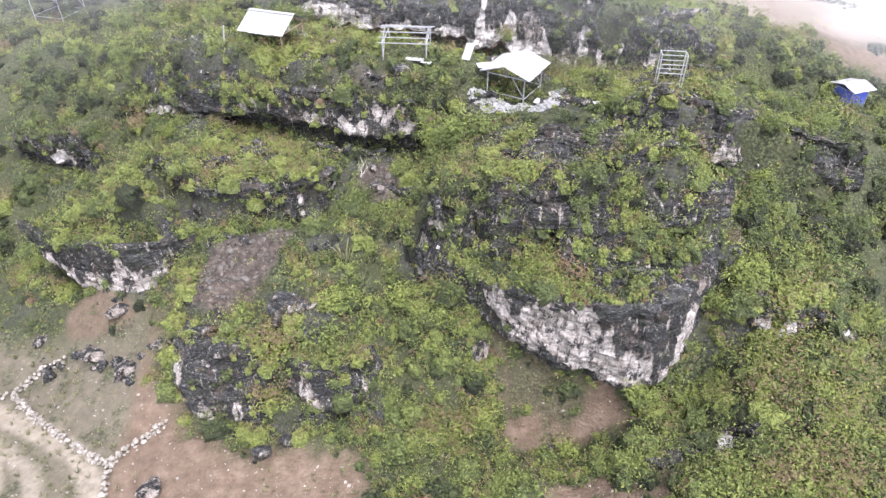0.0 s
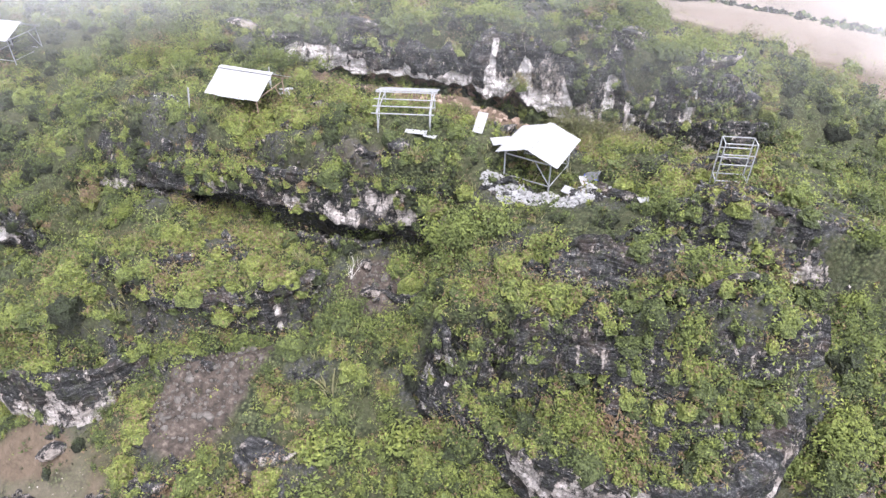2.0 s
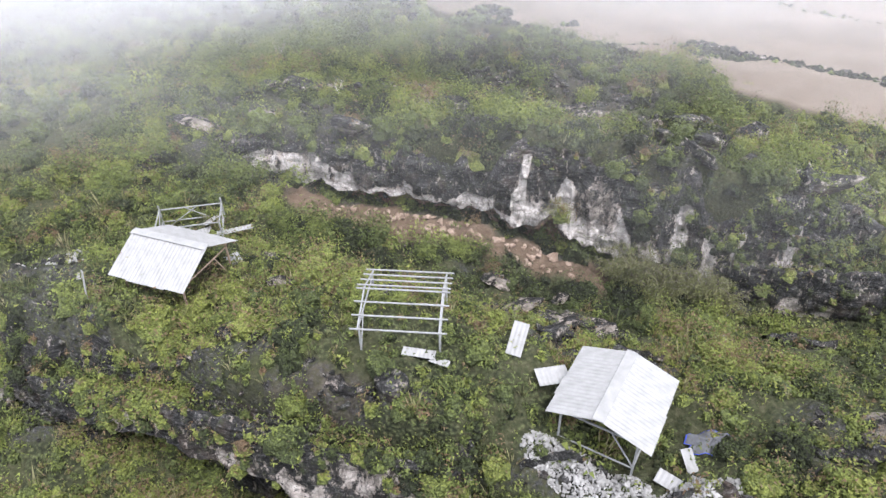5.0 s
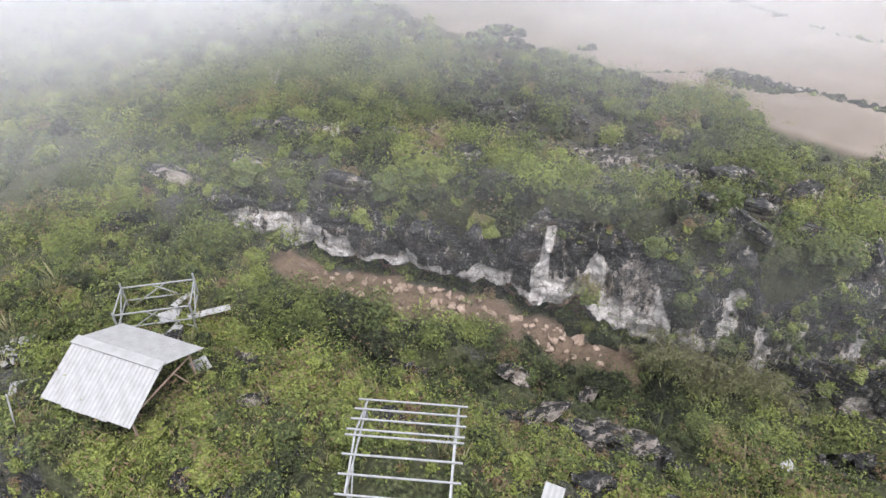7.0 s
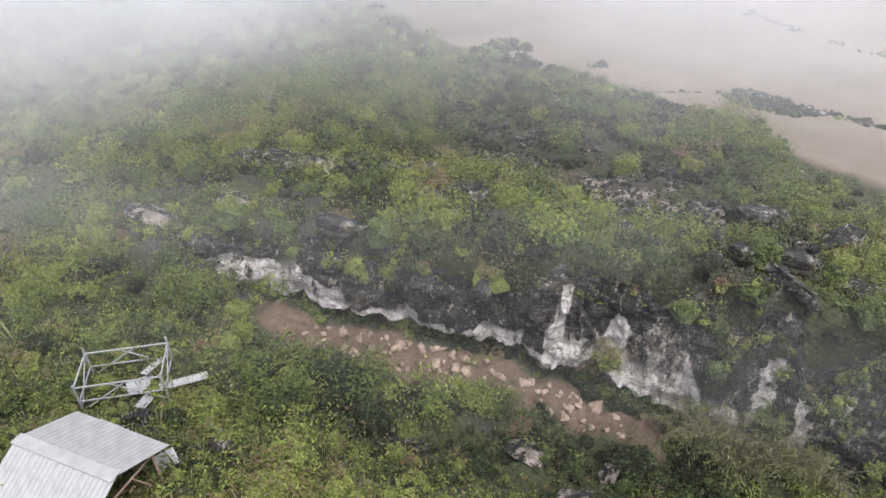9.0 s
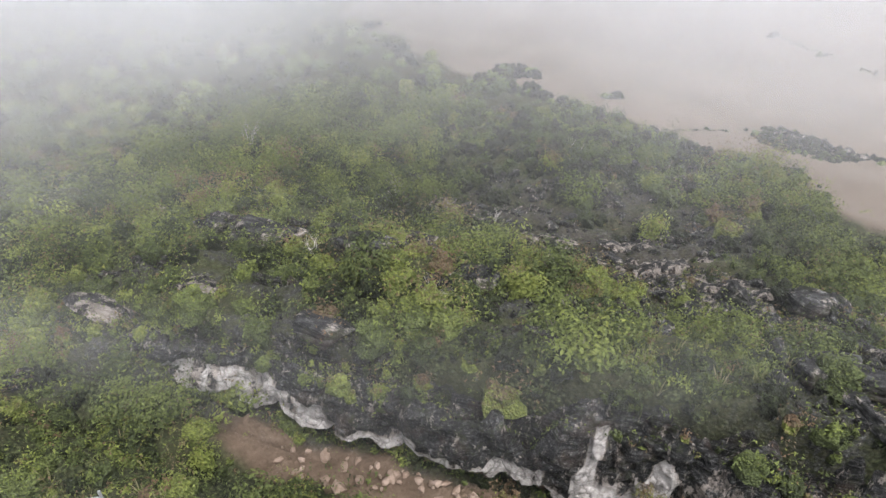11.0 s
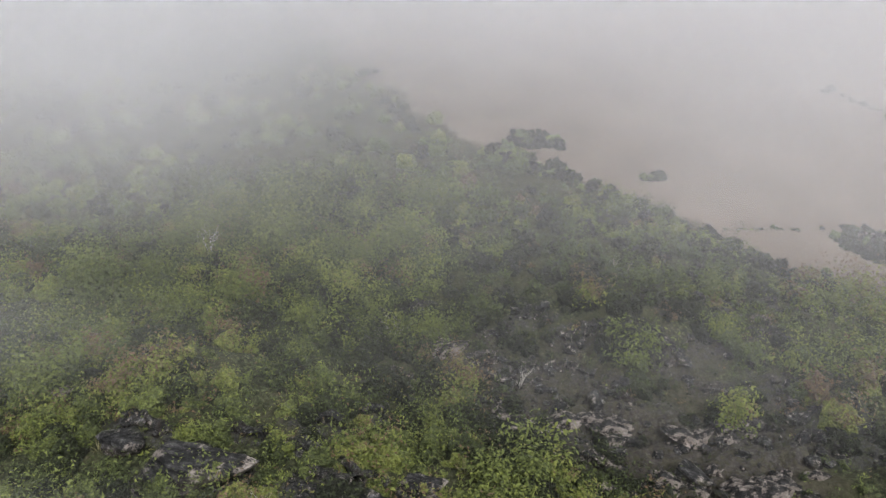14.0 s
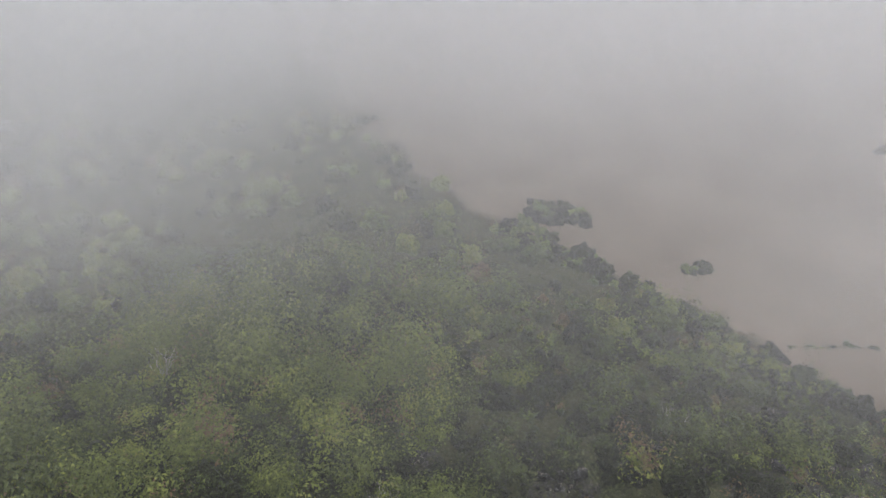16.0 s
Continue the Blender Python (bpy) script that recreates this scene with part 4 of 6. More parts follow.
# mossy boulder at the eastern end of the back cliff
overhang((
    ((15.4, 57.8, 6), (17.2, 57, 5.6), (19.5, 56.4, 5.2), (22, 56, 5.2), (25, 56.4, 5.6)),
    ((15.6, 57, 7), (17.4, 55.8, 6.5), (19.8, 55, 6.1), (22.3, 54.6, 6.2), (25.2, 55.2, 6.6)),
    ((15.8, 57.4, 8.8), (17.6, 56.2, 9.6), (20, 55.4, 10), (22.4, 55, 10), (25.2, 55.6, 9.6)),
), "mossy overhanging limestone boulder beside the cave foot", 283, ((19.6, 1.1, 1.6, 0.22), (17.6, 1.15, 0.5, 0.3)), drape=2.6, brow=0.55, sprout=0.1, rough=0.8)


# ---------------------------------------------------------------- huts and frames
def at_ground(x, y):
    return float(height(np.array([x]), np.array([y]))[0])


def corrugated(wide, deep, pitch=0.17, rise=0.01):
    """A corrugated sheet in its own plane: waves across wide, deep down the slope, with thickness."""
    bm = bmesh.new()
    count = max(4, int(wide / pitch * 4))
    tops = []
    for side in (0.012, 0.0):
        for row in (0, deep):
            tops.append([bm.verts.new((wide * i / count, -row, side + rise * math.sin(i * math.pi / 2))) for i in range(count + 1)])
    a, b, c, d = tops
    for i in range(count):
        bm.faces.new((a[i], b[i], b[i + 1], a[i + 1]))
        bm.faces.new((c[i + 1], d[i + 1], d[i], c[i]))
        bm.faces.new((b[i], d[i], d[i + 1], b[i + 1]))
        bm.faces.new((c[i], a[i], a[i + 1], c[i + 1]))
    bm.faces.new((a[0], c[0], d[0], b[0]))
    bm.faces.new((a[count], b[count], d[count], c[count]))
    return bm


def hut(name, x, y, turn, length, half, eave, rise, label, roofed=True, material=None, walls=None, inset=0.3, purlins=4, base=None):
    """A small gable shelter: ridge along its own x, eaves at +-half; eave and ridge are heights above its middle ground."""
    material = material or STEEL
    z0 = at_ground(x, y) if base is None else base
    thing = tagged(new(name), label, "shelter", "shelters on the hilltop")
    thing.matrix_world = pose(x, y, z0, 0, 0, turn)
    spin = math.radians(turn)
    run, post_y = length / 2 - inset, half - inset
    for sx in (-1, 1):
        for sy in (-1, 1):
            lx, ly = sx * run, sy * post_y
            foot = at_ground(x + lx * math.cos(spin) - ly * math.sin(spin), y + lx * math.sin(spin) + ly * math.cos(spin)) - z0 - 0.15
            head = eave + rise * inset / half
            bar_part("post", (lx, ly, foot), (lx, ly, head), 0.075, material, thing)
        bar_part("rafter", (sx * run, -half, eave), (sx * run, 0, eave + rise), 0.06, material, thing)
        bar_part("rafter", (sx * run, half, eave), (sx * run, 0, eave + rise), 0.06, material, thing)
        bar_part("tie_beam", (sx * run, -post_y, eave - 0.05), (sx * run, post_y, eave - 0.05), 0.06, material, thing)
        bar_part("base_rail", (sx * run, -post_y, 0.35), (sx * run, post_y, 0.35), 0.05, material, thing)
        bar_part("brace", (sx * run, -post_y, 0.4), (sx * run, -post_y + 0.9, eave - 0.1), 0.045, material, thing)
    for sy in (-1, 1):
        bar_part("base_rail", (-run, sy * post_y, 0.3), (run, sy * post_y, 0.3), 0.05, material, thing)
        for k in range(purlins):
            q = k / (purlins - 1)
            bar_part("purlin", (-length / 2, sy * half * (1 - q * 0.94), eave + rise * q * 0.94 + 0.06),
                     (length / 2, sy * half * (1 - q * 0.94), eave + rise * q * 0.94 + 0.06), 0.055, material, thing)
    if roofed:
        slope = math.hypot(half + 0.1, rise)
        lean = math.degrees(math.atan2(rise, half + 0.1))
        count = 4
        wide = (length + 0.16) / count
        for sy in (-1, 1):
            for k in range(count):
                ob = part("roof_sheet", corrugated(wide + 0.04, slope + random.uniform(0.0, 0.12)), SHEET, thing)
                left = -length / 2 - 0.08 + wide * k
                place = pose(left, 0, eave + rise + 0.11 + 0.004 * (k % 2), lean, 0, 0)
                ob.matrix_local = place if sy < 0 else pose(0, 0, 0, 0, 0, 180) @ place
        cap = bmesh.new()
        for sy in (-1, 1):
            bar(cap, (-length / 2 - 0.1, sy * 0.1, eave + rise + 0.115), (length / 2 + 0.1, sy * 0.1, eave + rise + 0.115), 0.2, 0.03)
        part("ridge_cap", cap, SHEET, thing)
    if walls:
        for s in (-1, 1):
            for dims, spot in (((2 * run, 0.03, eave), (0, s * post_y, eave / 2)), ((0.03, 2 * post_y, eave), (s * run, 0, eave / 2))):
                bm = bmesh.new()
                bmesh.ops.create_cube(bm, size=1, matrix=Matrix.Translation(spot) @ Matrix.Diagonal((*dims, 1)))
                part("wall_sheet", bm, walls, thing)
    return thing


hut("gable_hut", 4.87, 42.48, 59.2, 3.38, 1.65, 1.71, 0.59, "open steel-framed hut with a white corrugated gable roof beside pale rubble", base=13.1)
hut("timber_hut", -13.04, 50.51, 160, 3.72, 1.87, 2.33, 1.0, "timber-framed hut with a white corrugated gable roof on the plateau", material=TIMBER, base=12.6)
hut("bare_frame", -2.6, 46.9, -5, 3.7, 1.8, 1.75, 0.62, "bare galvanised shelter frame without roof sheets", roofed=False, base=13.75)
hut("gable_hut", -39.8, 69.2, 165, 4.0, 2.0, 2.2, 0.9, "far white-roofed hut on the wooded slope")
hut("blue_hut", 38, 57.5, 20, 2.5, 1.3, 1.6, 0.35, "hut with blue sheet walls and a pale roof", walls=TARP_BLUE)


def tower_frame(x, y, turn, wide, deep, tall, base):
    thing = tagged(new("tower_frame"), "tall bare tube frame standing on the dark crag", "frame")
    thing.matrix_world = pose(x, y, base, 0, 0, turn)
    h, d = wide / 2, deep / 2
    for sx in (-1, 1):
        for sy in (-1, 1):
            bar_part("post", (sx * h, sy * d, -0.4), (sx * h, sy * d, tall), 0.055, STEEL, thing)
    for z in (0.2, tall * 0.5, tall * 0.74, tall):
        for s in (-1, 1):
            bar_part("rail", (-h, s * d, z), (h, s * d, z), 0.042, STEEL, thing)
    for z in (0.2, tall):
        for s in (-1, 1):
            bar_part("rail", (s * h, -d, z), (s * h, d, z), 0.042, STEEL, thing)
    return thing


def fallen_frame(x, y, turn, wide, deep, tall):
    """A low open frame of tubes with crossed braces, its roof gone."""
    thing = tagged(new("low_frame"), "low bare galvanised frame with crossed braces among fallen sheets", "frame")
    base = at_ground(x, y)
    thing.matrix_world = pose(x, y, base, 0, 0, turn)
    h, d = wide / 2, deep / 2
    for sx in (-1, 1):
        for sy in (-1, 1):
            bar_part("post", (sx * h, sy * d, -0.4), (sx * h, sy * d, tall * (1.25 if sy > 0 else 1.1)), 0.085, STEEL, thing)
    for s in (-1, 1):
        for z in (0.45 * tall, tall):
            bar_part("rail", (-h, s * d, z), (h, s * d, z), 0.06, STEEL, thing)
            bar_part("rail", (s * h, -d, z), (s * h, d, z), 0.06, STEEL, thing)
        bar_part("brace", (-h, s * d, 0.1), (h * 0.2, s * d, tall), 0.05, STEEL, thing)
        bar_part("brace", (h, s * d, 0.1), (-h * 0.2, s * d, tall), 0.05, STEEL, thing)
        bar_part("brace", (s * h, -d, 0.2), (s * h, d, tall), 0.05, STEEL, thing)
    return thing


fallen_frame(-15.3, 57.7, 12, 3.4, 2.0, 1.45)
tower_frame(13.85, 38.3, -8, 1.5, 0.75, 2.25, 15.2)

# ---------------------------------------------------------------- shrubs
def leaf_ball(seed, leaves, lobes, radius, leaf, flat=0.8, simple=True):
    """Corners, tones of the leaves of one bush: leaves lie on several uneven lobes."""
    rng = np.random.default_rng(seed)
    centre = rng.normal(0, 0.45, (lobes, 3)) * radius
    centre[:, 2] = np.abs(centre[:, 2]) * 0.8 + radius * 0.35
    size = rng.uniform(0.35, 0.7, lobes) * radius
    pick = rng.integers(0, lobes, leaves)
    way = rng.normal(0, 1, (leaves, 3))
    way[:, 2] = np.abs(way[:, 2]) * 0.9 - 0.25
    way /= np.linalg.norm(way, axis=1)[:, None]
    at = centre[pick] + way * (size[pick] * rng.uniform(0.55, 1.2, leaves))[:, None]
    at[:, 2] *= flat
    at[:, 2] = np.maximum(at[:, 2], 0.02)
    normal = way + rng.normal(0, 0.36, (leaves, 3)) + (0, 0, 0.55)
    normal /= np.linalg.norm(normal, axis=1)[:, None]
    side = np.cross(normal, rng.normal(0, 1, (leaves, 3)))
    side /= np.linalg.norm(side, axis=1)[:, None]
    ahead = np.cross(normal, side)
    big = leaf * rng.uniform(0.6, 1.35, leaves)[:, None]
    if simple:
        verts = np.stack([at - ahead * big + side * big * 0.5, at - ahead * big * 0.8 - side * big * 0.5, at + ahead * big - normal * big * 0.2], 1)
    else:
        verts = np.stack([at - ahead * big, at + side * big * 0.45, at + ahead * big - normal * big * 0.25, at - side * big * 0.45], 1)
    # Tone rises with height: lit tops and shaded flanks put into leaf colour.
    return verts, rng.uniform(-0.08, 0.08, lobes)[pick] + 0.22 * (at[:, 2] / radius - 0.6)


def leaf_mass(seed, rings, segs, radius, flat):
    """Corners and tones of the lumpy dome inside a bush, as loose four-sided faces."""
    g = random.Random(seed)
    shift = Vector((g.uniform(0, 50), g.uniform(0, 50), 0))
    grid = np.zeros((rings + 1, segs, 3))
    for i in range(rings + 1):
        up = math.pi / 2 * (1 - i / rings) if i else math.pi / 2 * 0.97
        for j in range(segs):
            a = 2 * math.pi * (j + 0.5 * (i % 2)) / segs
            d = Vector((math.cos(a) * math.cos(up), math.sin(a) * math.cos(up), math.sin(up) * flat))
            r = radius * (0.72 + 0.5 * noise.noise(d * 1.9 + shift) + 0.16 * noise.noise(d * 5 + shift))
            grid[i, j] = d * r
    grid[-1, :, 2] -= 0.1
    i, j = np.meshgrid(np.arange(rings), np.arange(segs), indexing="ij")
    k = (j + 1) % segs
    quads = np.stack([grid[i, j], grid[i + 1, j], grid[i + 1, k], grid[i, k]], -2).reshape(-1, 4, 3)
    # The inner dome is toned darker low down too, shade painted into its colour.
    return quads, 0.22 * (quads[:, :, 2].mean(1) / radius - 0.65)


def planting(name, spots, kinds, material, label, category, smooth=False):
    """One object of many bushes at spots of x, y, z, size, tone, turn and kind."""
    verts, tones = [], []
    for k, (shape, tone) in enumerate(kinds):
        mine = spots[spots[:, 6].astype(int) == k]
        if not len(mine):
            continue
        c, s = np.cos(mine[:, 5]), np.sin(mine[:, 5])
        v = shape.reshape(-1, 3)
        x = mine[:, 0, None] + mine[:, 3, None] * (v[None, :, 0] * c[:, None] - v[None, :, 1] * s[:, None])
        y = mine[:, 1, None] + mine[:, 3, None] * (v[None, :, 0] * s[:, None] + v[None, :, 1] * c[:, None])
        z = mine[:, 2, None] + mine[:, 3, None] * v[None, :, 2]
        verts.append(np.stack([x, y, z], -1).reshape(-1, 3))
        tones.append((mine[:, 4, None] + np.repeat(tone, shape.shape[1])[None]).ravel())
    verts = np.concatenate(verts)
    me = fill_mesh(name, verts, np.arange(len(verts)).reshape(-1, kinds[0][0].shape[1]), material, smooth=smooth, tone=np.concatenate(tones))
    return tagged(new(name, me), label, category, kind="stuff")


def scatter(rng, count, x0, x1, y0, y1):
    return rng.uniform(x0, x1, count), rng.uniform(y0, y1, count)


# ground kept open by stone heaps and sheets: east, north, half length, half width, turn
CLEARED = ((4.0, 40.2, 2.4, 1.2, -25), (2.5, 41.2, 1.3, 1.0, -30), (7.0, 38.9, 2.3, 1.1, 12), (8.25, 41.1, 1.5, 1.4, -8), (-22.4, 55, 2.6, 0.9, 20), (1.8, 45.0, 0.9, 1.2, 0),
           (-2.8, 45.3, 1.9, 0.6, -8), (2.8, 43.7, 1.0, 0.7, 10), (6.7, 40.6, 1.0, 0.7, 0), (-14.6, 56.2, 2.2, 1.0, 12))
# drifts of fresh growth (+) and of dull growth (-): east, north, half length, half width, shift
DRIFTS = ((0, 90, 30, 11, -0.1), (-0.5, 26.5, 3.6, 3.8, 0.06), (-4, 35.5, 4, 2.2, 0.08), (4, 34.5, 5, 2.2, 0.06), (-3, 46.5, 15, 5.5, 0.13), (9, 47, 8, 5, 0.1), (17, 24, 6, 3, 0.05), (-1, 58, 9, 2.2, -0.16), (6, 56.5, 7, 3, -0.14), (2, 73, 7, 4, 0.12), (-13, 40, 6, 2.5, 0.08),
          (-20, 48, 6, 4, -0.1), (14, 62, 8, 3, -0.06), (-18, 62, 7, 4, -0.08), (6, 84, 11, 7, -0.28), (10, 79, 9, 5, -0.24), (-8, 97, 20, 13, -0.16), (8, 45, 4, 2.5, 0.1))


def greenness(x, y):
    """Where plants can root."""
    tan, red, dirt, track = soil_fields(x, y)
    clear = np.zeros(np.shape(x))
    for cx, cy, rx, ry, turn in CLEARED:
        clear = np.maximum(clear, blob(x, y, cx, cy, rx, ry, turn, 0.1, 15))
    return (1 - 0.85 * clear) * np.clip(1 - 0.66 * rockiness(x, y) - 1.2 * np.maximum(np.maximum(tan, red), np.maximum(dirt, track)), 0, 1)


def tone_at(x, y, rng):
    """Tones of bushes: most mid green, some bright, some dark, a few withered, in drifts."""
    drift = 0.14 * fractal(x, y, 9.0, 81, 3) + 0.1 * fractal(x, y, 2.2, 85, 2)
    for cx, cy, rx, ry, shift in DRIFTS:
        drift = drift + shift * blob(x, y, cx, cy, rx, ry, 0, 0.5, 16)
    pick = rng.uniform(0, 1, len(x)) + 1.1 * drift
    base = np.where(pick > 0.76, rng.normal(0.7, 0.09, len(x)), np.where(pick > 0.3, rng.normal(0.43, 0.1, len(x)), rng.normal(0.16, 0.07, len(x))))
    withered = rng.uniform(0, 1, len(x)) < 0.05 + 0.1 * blob(x, y, 8, 84, 10, 6, 0, 0.5, 18)
    return np.where(withered, rng.uniform(0.83, 0.98, len(x)), np.clip(base + 0.6 * drift, 0.04, 0.8))


rng = np.random.default_rng(4)
BUSH_SIZES = (0.28, 0.28, 0.42, 0.42, 0.6, 0.6, 0.85, 0.85, 1.2, 1.2)
BUSHES = [leaf_ball(10 + k, int(18 + 48 * r + 74 * r * r), 3 + int(8 * r), r, 0.066, 1.1) for k, r in enumerate(BUSH_SIZES)]
MASSES = [leaf_mass(30 + k, 2 + int(2 * r + 0.3), 6 + int(5 * r), 0.86 * r, 1.05) for k, r in enumerate(BUSH_SIZES)]


def sown(count, x0, x1, y0, y1, floor=0.0):
    x, y = scatter(rng, count, x0, x1, y0, y1)
    keep = rng.uniform(0, 1, count) < (1 - 0.52 * step(64, 72, y)) * np.maximum(greenness(x, y), floor * (flat_land(x, y) < 0.5)) * (0.3 + 0.7 * step(-0.5, 0.25, fractal(x, y, 2.6, 91, 3)))
    return x[keep], y[keep]


def spots_at(x, y, z, size, kinds, shift=0.0):
    return np.stack([x, y, z, size, tone_at(x, y, rng) + shift, rng.uniform(0, 6.28, len(x)), rng.integers(0, kinds, len(x))], 1)


def bushes_at(x, y, z, radius, shift=0.0):
    """Spots for bushes of the given radii: leaves keep their size, the bush takes the nearest shape."""
    sizes = np.array(BUSH_SIZES[::2])
    near = np.abs(np.log(radius[:, None] / sizes[None])).argmin(1)
    spots = spots_at(x, y, z, radius / sizes[near], 2, shift)
    spots[:, 6] += 2 * near
    return spots


x, y = (np.concatenate(p) for p in zip(sown(18000, -25, 24, 15, 104), sown(1800, -18, 12, 40, 57), sown(700, -6, 3, 22, 29), sown(900, 9, 24, 15, 26), sown(2600, -48, -25, 24, 112), sown(2000, 24, 46, 26, 90), sown(1500, -60, 30, 104, 135), sown(1500, 12, 46, -2, 26), sown(1500, -75, -48, 35, 112), sown(1000, 40, 62, 20, 84)))
radius = 0.4 * rng.lognormal(0, 0.56, len(x)) * (0.8 + 0.6 * step(-0.2, 0.6, fractal(x, y, 6.0, 95, 2))) * (1 + 0.6 * step(24, 30, np.abs(x)) + 0.9 * step(80, 90, y) * step(-3, 6, 2 - x) + 0.75 * step(62, 74, y))
radius = np.clip(radius * (1 - 0.45 * blob(x, y, 9, 80.5, 9, 5, -12)) * (1 - 0.15 * step(38, 41, y) * step(0, 3, 56 - y)), 0.2, 1.5)
# low growth only round and under the gabled hut
radius = np.where(np.hypot(x - 4.5, y - 42.5) < 3.2, np.minimum(radius, 0.32), radius)
spots = bushes_at(x, y, height(x, y) - 0.08, radius)
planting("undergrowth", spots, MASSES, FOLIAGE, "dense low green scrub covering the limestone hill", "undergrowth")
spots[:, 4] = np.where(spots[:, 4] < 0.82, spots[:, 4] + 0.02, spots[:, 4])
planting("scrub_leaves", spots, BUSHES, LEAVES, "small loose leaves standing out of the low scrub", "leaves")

brow = np.concatenate(BROWS)
brow = brow[rng.uniform(0, 1, len(brow)) < 0.62 * brow[:, 3] * (0.35 + step(-0.2, 0.5, fractal(brow[:, 0], brow[:, 2] + brow[:, 1], 2.5, 131, 2)))]
spots = bushes_at(brow[:, 0], brow[:, 1], brow[:, 2] - 0.06, 0.36 * rng.lognormal(0, 0.4, len(brow)))
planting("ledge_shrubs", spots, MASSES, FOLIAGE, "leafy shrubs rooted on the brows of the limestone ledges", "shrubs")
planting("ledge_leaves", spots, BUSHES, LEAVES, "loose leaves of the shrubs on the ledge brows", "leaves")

TUFTS = [leaf_ball(40 + k, 14, 3, 0.28, 0.06, 0.6) for k in range(4)]
x, y = (np.concatenate(p) for p in zip(sown(26000, -25, 24, 15, 92, 0.14), sown(3000, -40, -25, 26, 60)))
planting("ground_plants", spots_at(x, y, height(x, y) - 0.03, rng.lognormal(0, 0.3, len(x)), 4, 0.03), TUFTS, LEAVES, "low leafy herbs and seedlings between the shrubs", "plants")


def blade_tuft(seed, blades, tall):
    """A tuft of narrow bent grass blades."""
    g = np.random.default_rng(seed)
    a, r = g.uniform(0, 6.28, blades), g.uniform(0.02, 0.12, blades)
    root = np.stack([r * np.cos(a), r * np.sin(a), 0 * a], -1)
    lean = np.stack([np.cos(a), np.sin(a), 0 * a], -1) * g.uniform(0.2, 0.7, blades)[:, None]
    tip = root + (lean + (0, 0, 1)) * (tall * g.uniform(0.5, 1.1, blades))[:, None]
    side = np.stack([-np.sin(a), np.cos(a), 0 * a], -1) * 0.02
    bend = (root + tip) / 2 - lean * tall * 0.12
    return np.stack([root, bend + side, tip, bend - side], 1), g.uniform(-0.15, 0.15, blades)


BLADES = [blade_tuft(70 + k, 11, 0.42) for k in range(4)]
x, y = sown(16000, -32, 24, 15, 90)
near = rng.uniform(0, 1, len(x)) < 0.15 + 0.85 * step(0.0, 0.5, fractal(x, y, 8.0, 141, 2) + 0.8 * blob(x, y, -22, 39, 7, 5))
x, y = x[near], y[near]
planting("grass", spots_at(x, y, height(x, y) - 0.03, rng.lognormal(0, 0.3, len(x)), 4), BLADES, GRASS, "tufts of long dry hill grass", "grass")
# low weeds on the tilled soil
x, y = scatter(rng, 5000, -30, 12, 14, 34)
near = (flat_land(x, y) > 0.5) & (rng.uniform(0, 1, len(x)) < 0.05 + 0.7 * step(0.1, 0.6, fractal(x, y, 3.0, 151, 3)))
x, y = x[near], y[near]
planting("field_weeds", spots_at(x, y, height(x, y) - 0.02, rng.lognormal(-0.5, 0.3, len(x)), 4), BLADES, GRASS, "sparse weeds on the bare soil", "weeds")


def stem_mesh(seed, tall, wide):
    """A few crooked tapering stems from one root."""
    g = random.Random(seed)
    bm = bmesh.new()
    for _ in range(4):
        at, way, thick = Vector((0, 0, -0.1)), Vector((g.uniform(-0.5, 0.5), g.uniform(-0.5, 0.5), 1)).normalized(), wide
        ring = None
        for _ in range(5):
            turn = way.to_track_quat("Z", "Y").to_matrix()
            now = [bm.verts.new(at + turn @ Vector((thick * math.cos(q), thick * math.sin(q), 0))) for q in (0, 1.57, 3.14, 4.71)]
            if ring:
                for i in range(4):
                    bm.faces.new((ring[i], ring[(i + 1) % 4], now[(i + 1) % 4], now[i]))
            ring, at, thick = now, at + way * tall / 4.5, thick * 0.72
            way = (way + Vector((g.uniform(-0.4, 0.4), g.uniform(-0.4, 0.4), g.uniform(-0.1, 0.3)))).normalized()
    return bm


def shrub_kind(seed, leaves, lobes, radius, leaf, flat, tone, rings=7, segs=14):
    """A shrub with stems and a leafy crown, built once."""
    thing = tagged(new("shrub"), SHRUB_WORDS[tone], "shrub", "shrubs on the hill")
    part("stem", stem_mesh(seed, radius * 1.1, 0.035), BARK, thing)
    verts, tones = leaf_ball(seed, leaves, lobes, radius, leaf, flat, False)
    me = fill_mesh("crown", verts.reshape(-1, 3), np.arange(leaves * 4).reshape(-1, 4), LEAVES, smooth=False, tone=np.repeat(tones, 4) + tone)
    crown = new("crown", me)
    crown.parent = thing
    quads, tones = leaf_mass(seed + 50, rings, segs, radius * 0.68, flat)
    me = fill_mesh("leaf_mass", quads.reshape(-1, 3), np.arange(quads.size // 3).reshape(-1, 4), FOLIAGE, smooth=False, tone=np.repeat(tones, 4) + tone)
    new("leaf_mass", me).parent = thing
    return thing


SHRUB_WORDS = {0.3: "dark green leafy shrub rooted in limestone", 0.45: "mid-green broad-leaved shrub on the rocky slope",
               0.62: "fresh light green bush standing above the scrub", 0.74: "yellow-green young bush among the rocks", 0.92: "rust-brown withered shrub among green scrub"}
SHRUBS = [shrub_kind(200 + k, 800, 18, 1.0, 0.085, fl, tone) for k, (fl, tone) in enumerate(((0.9, 0.3), (1.0, 0.45), (0.85, 0.62), (1.15, 0.74), (0.9, 0.92), (1.2, 0.45), (1.1, 0.62)))]
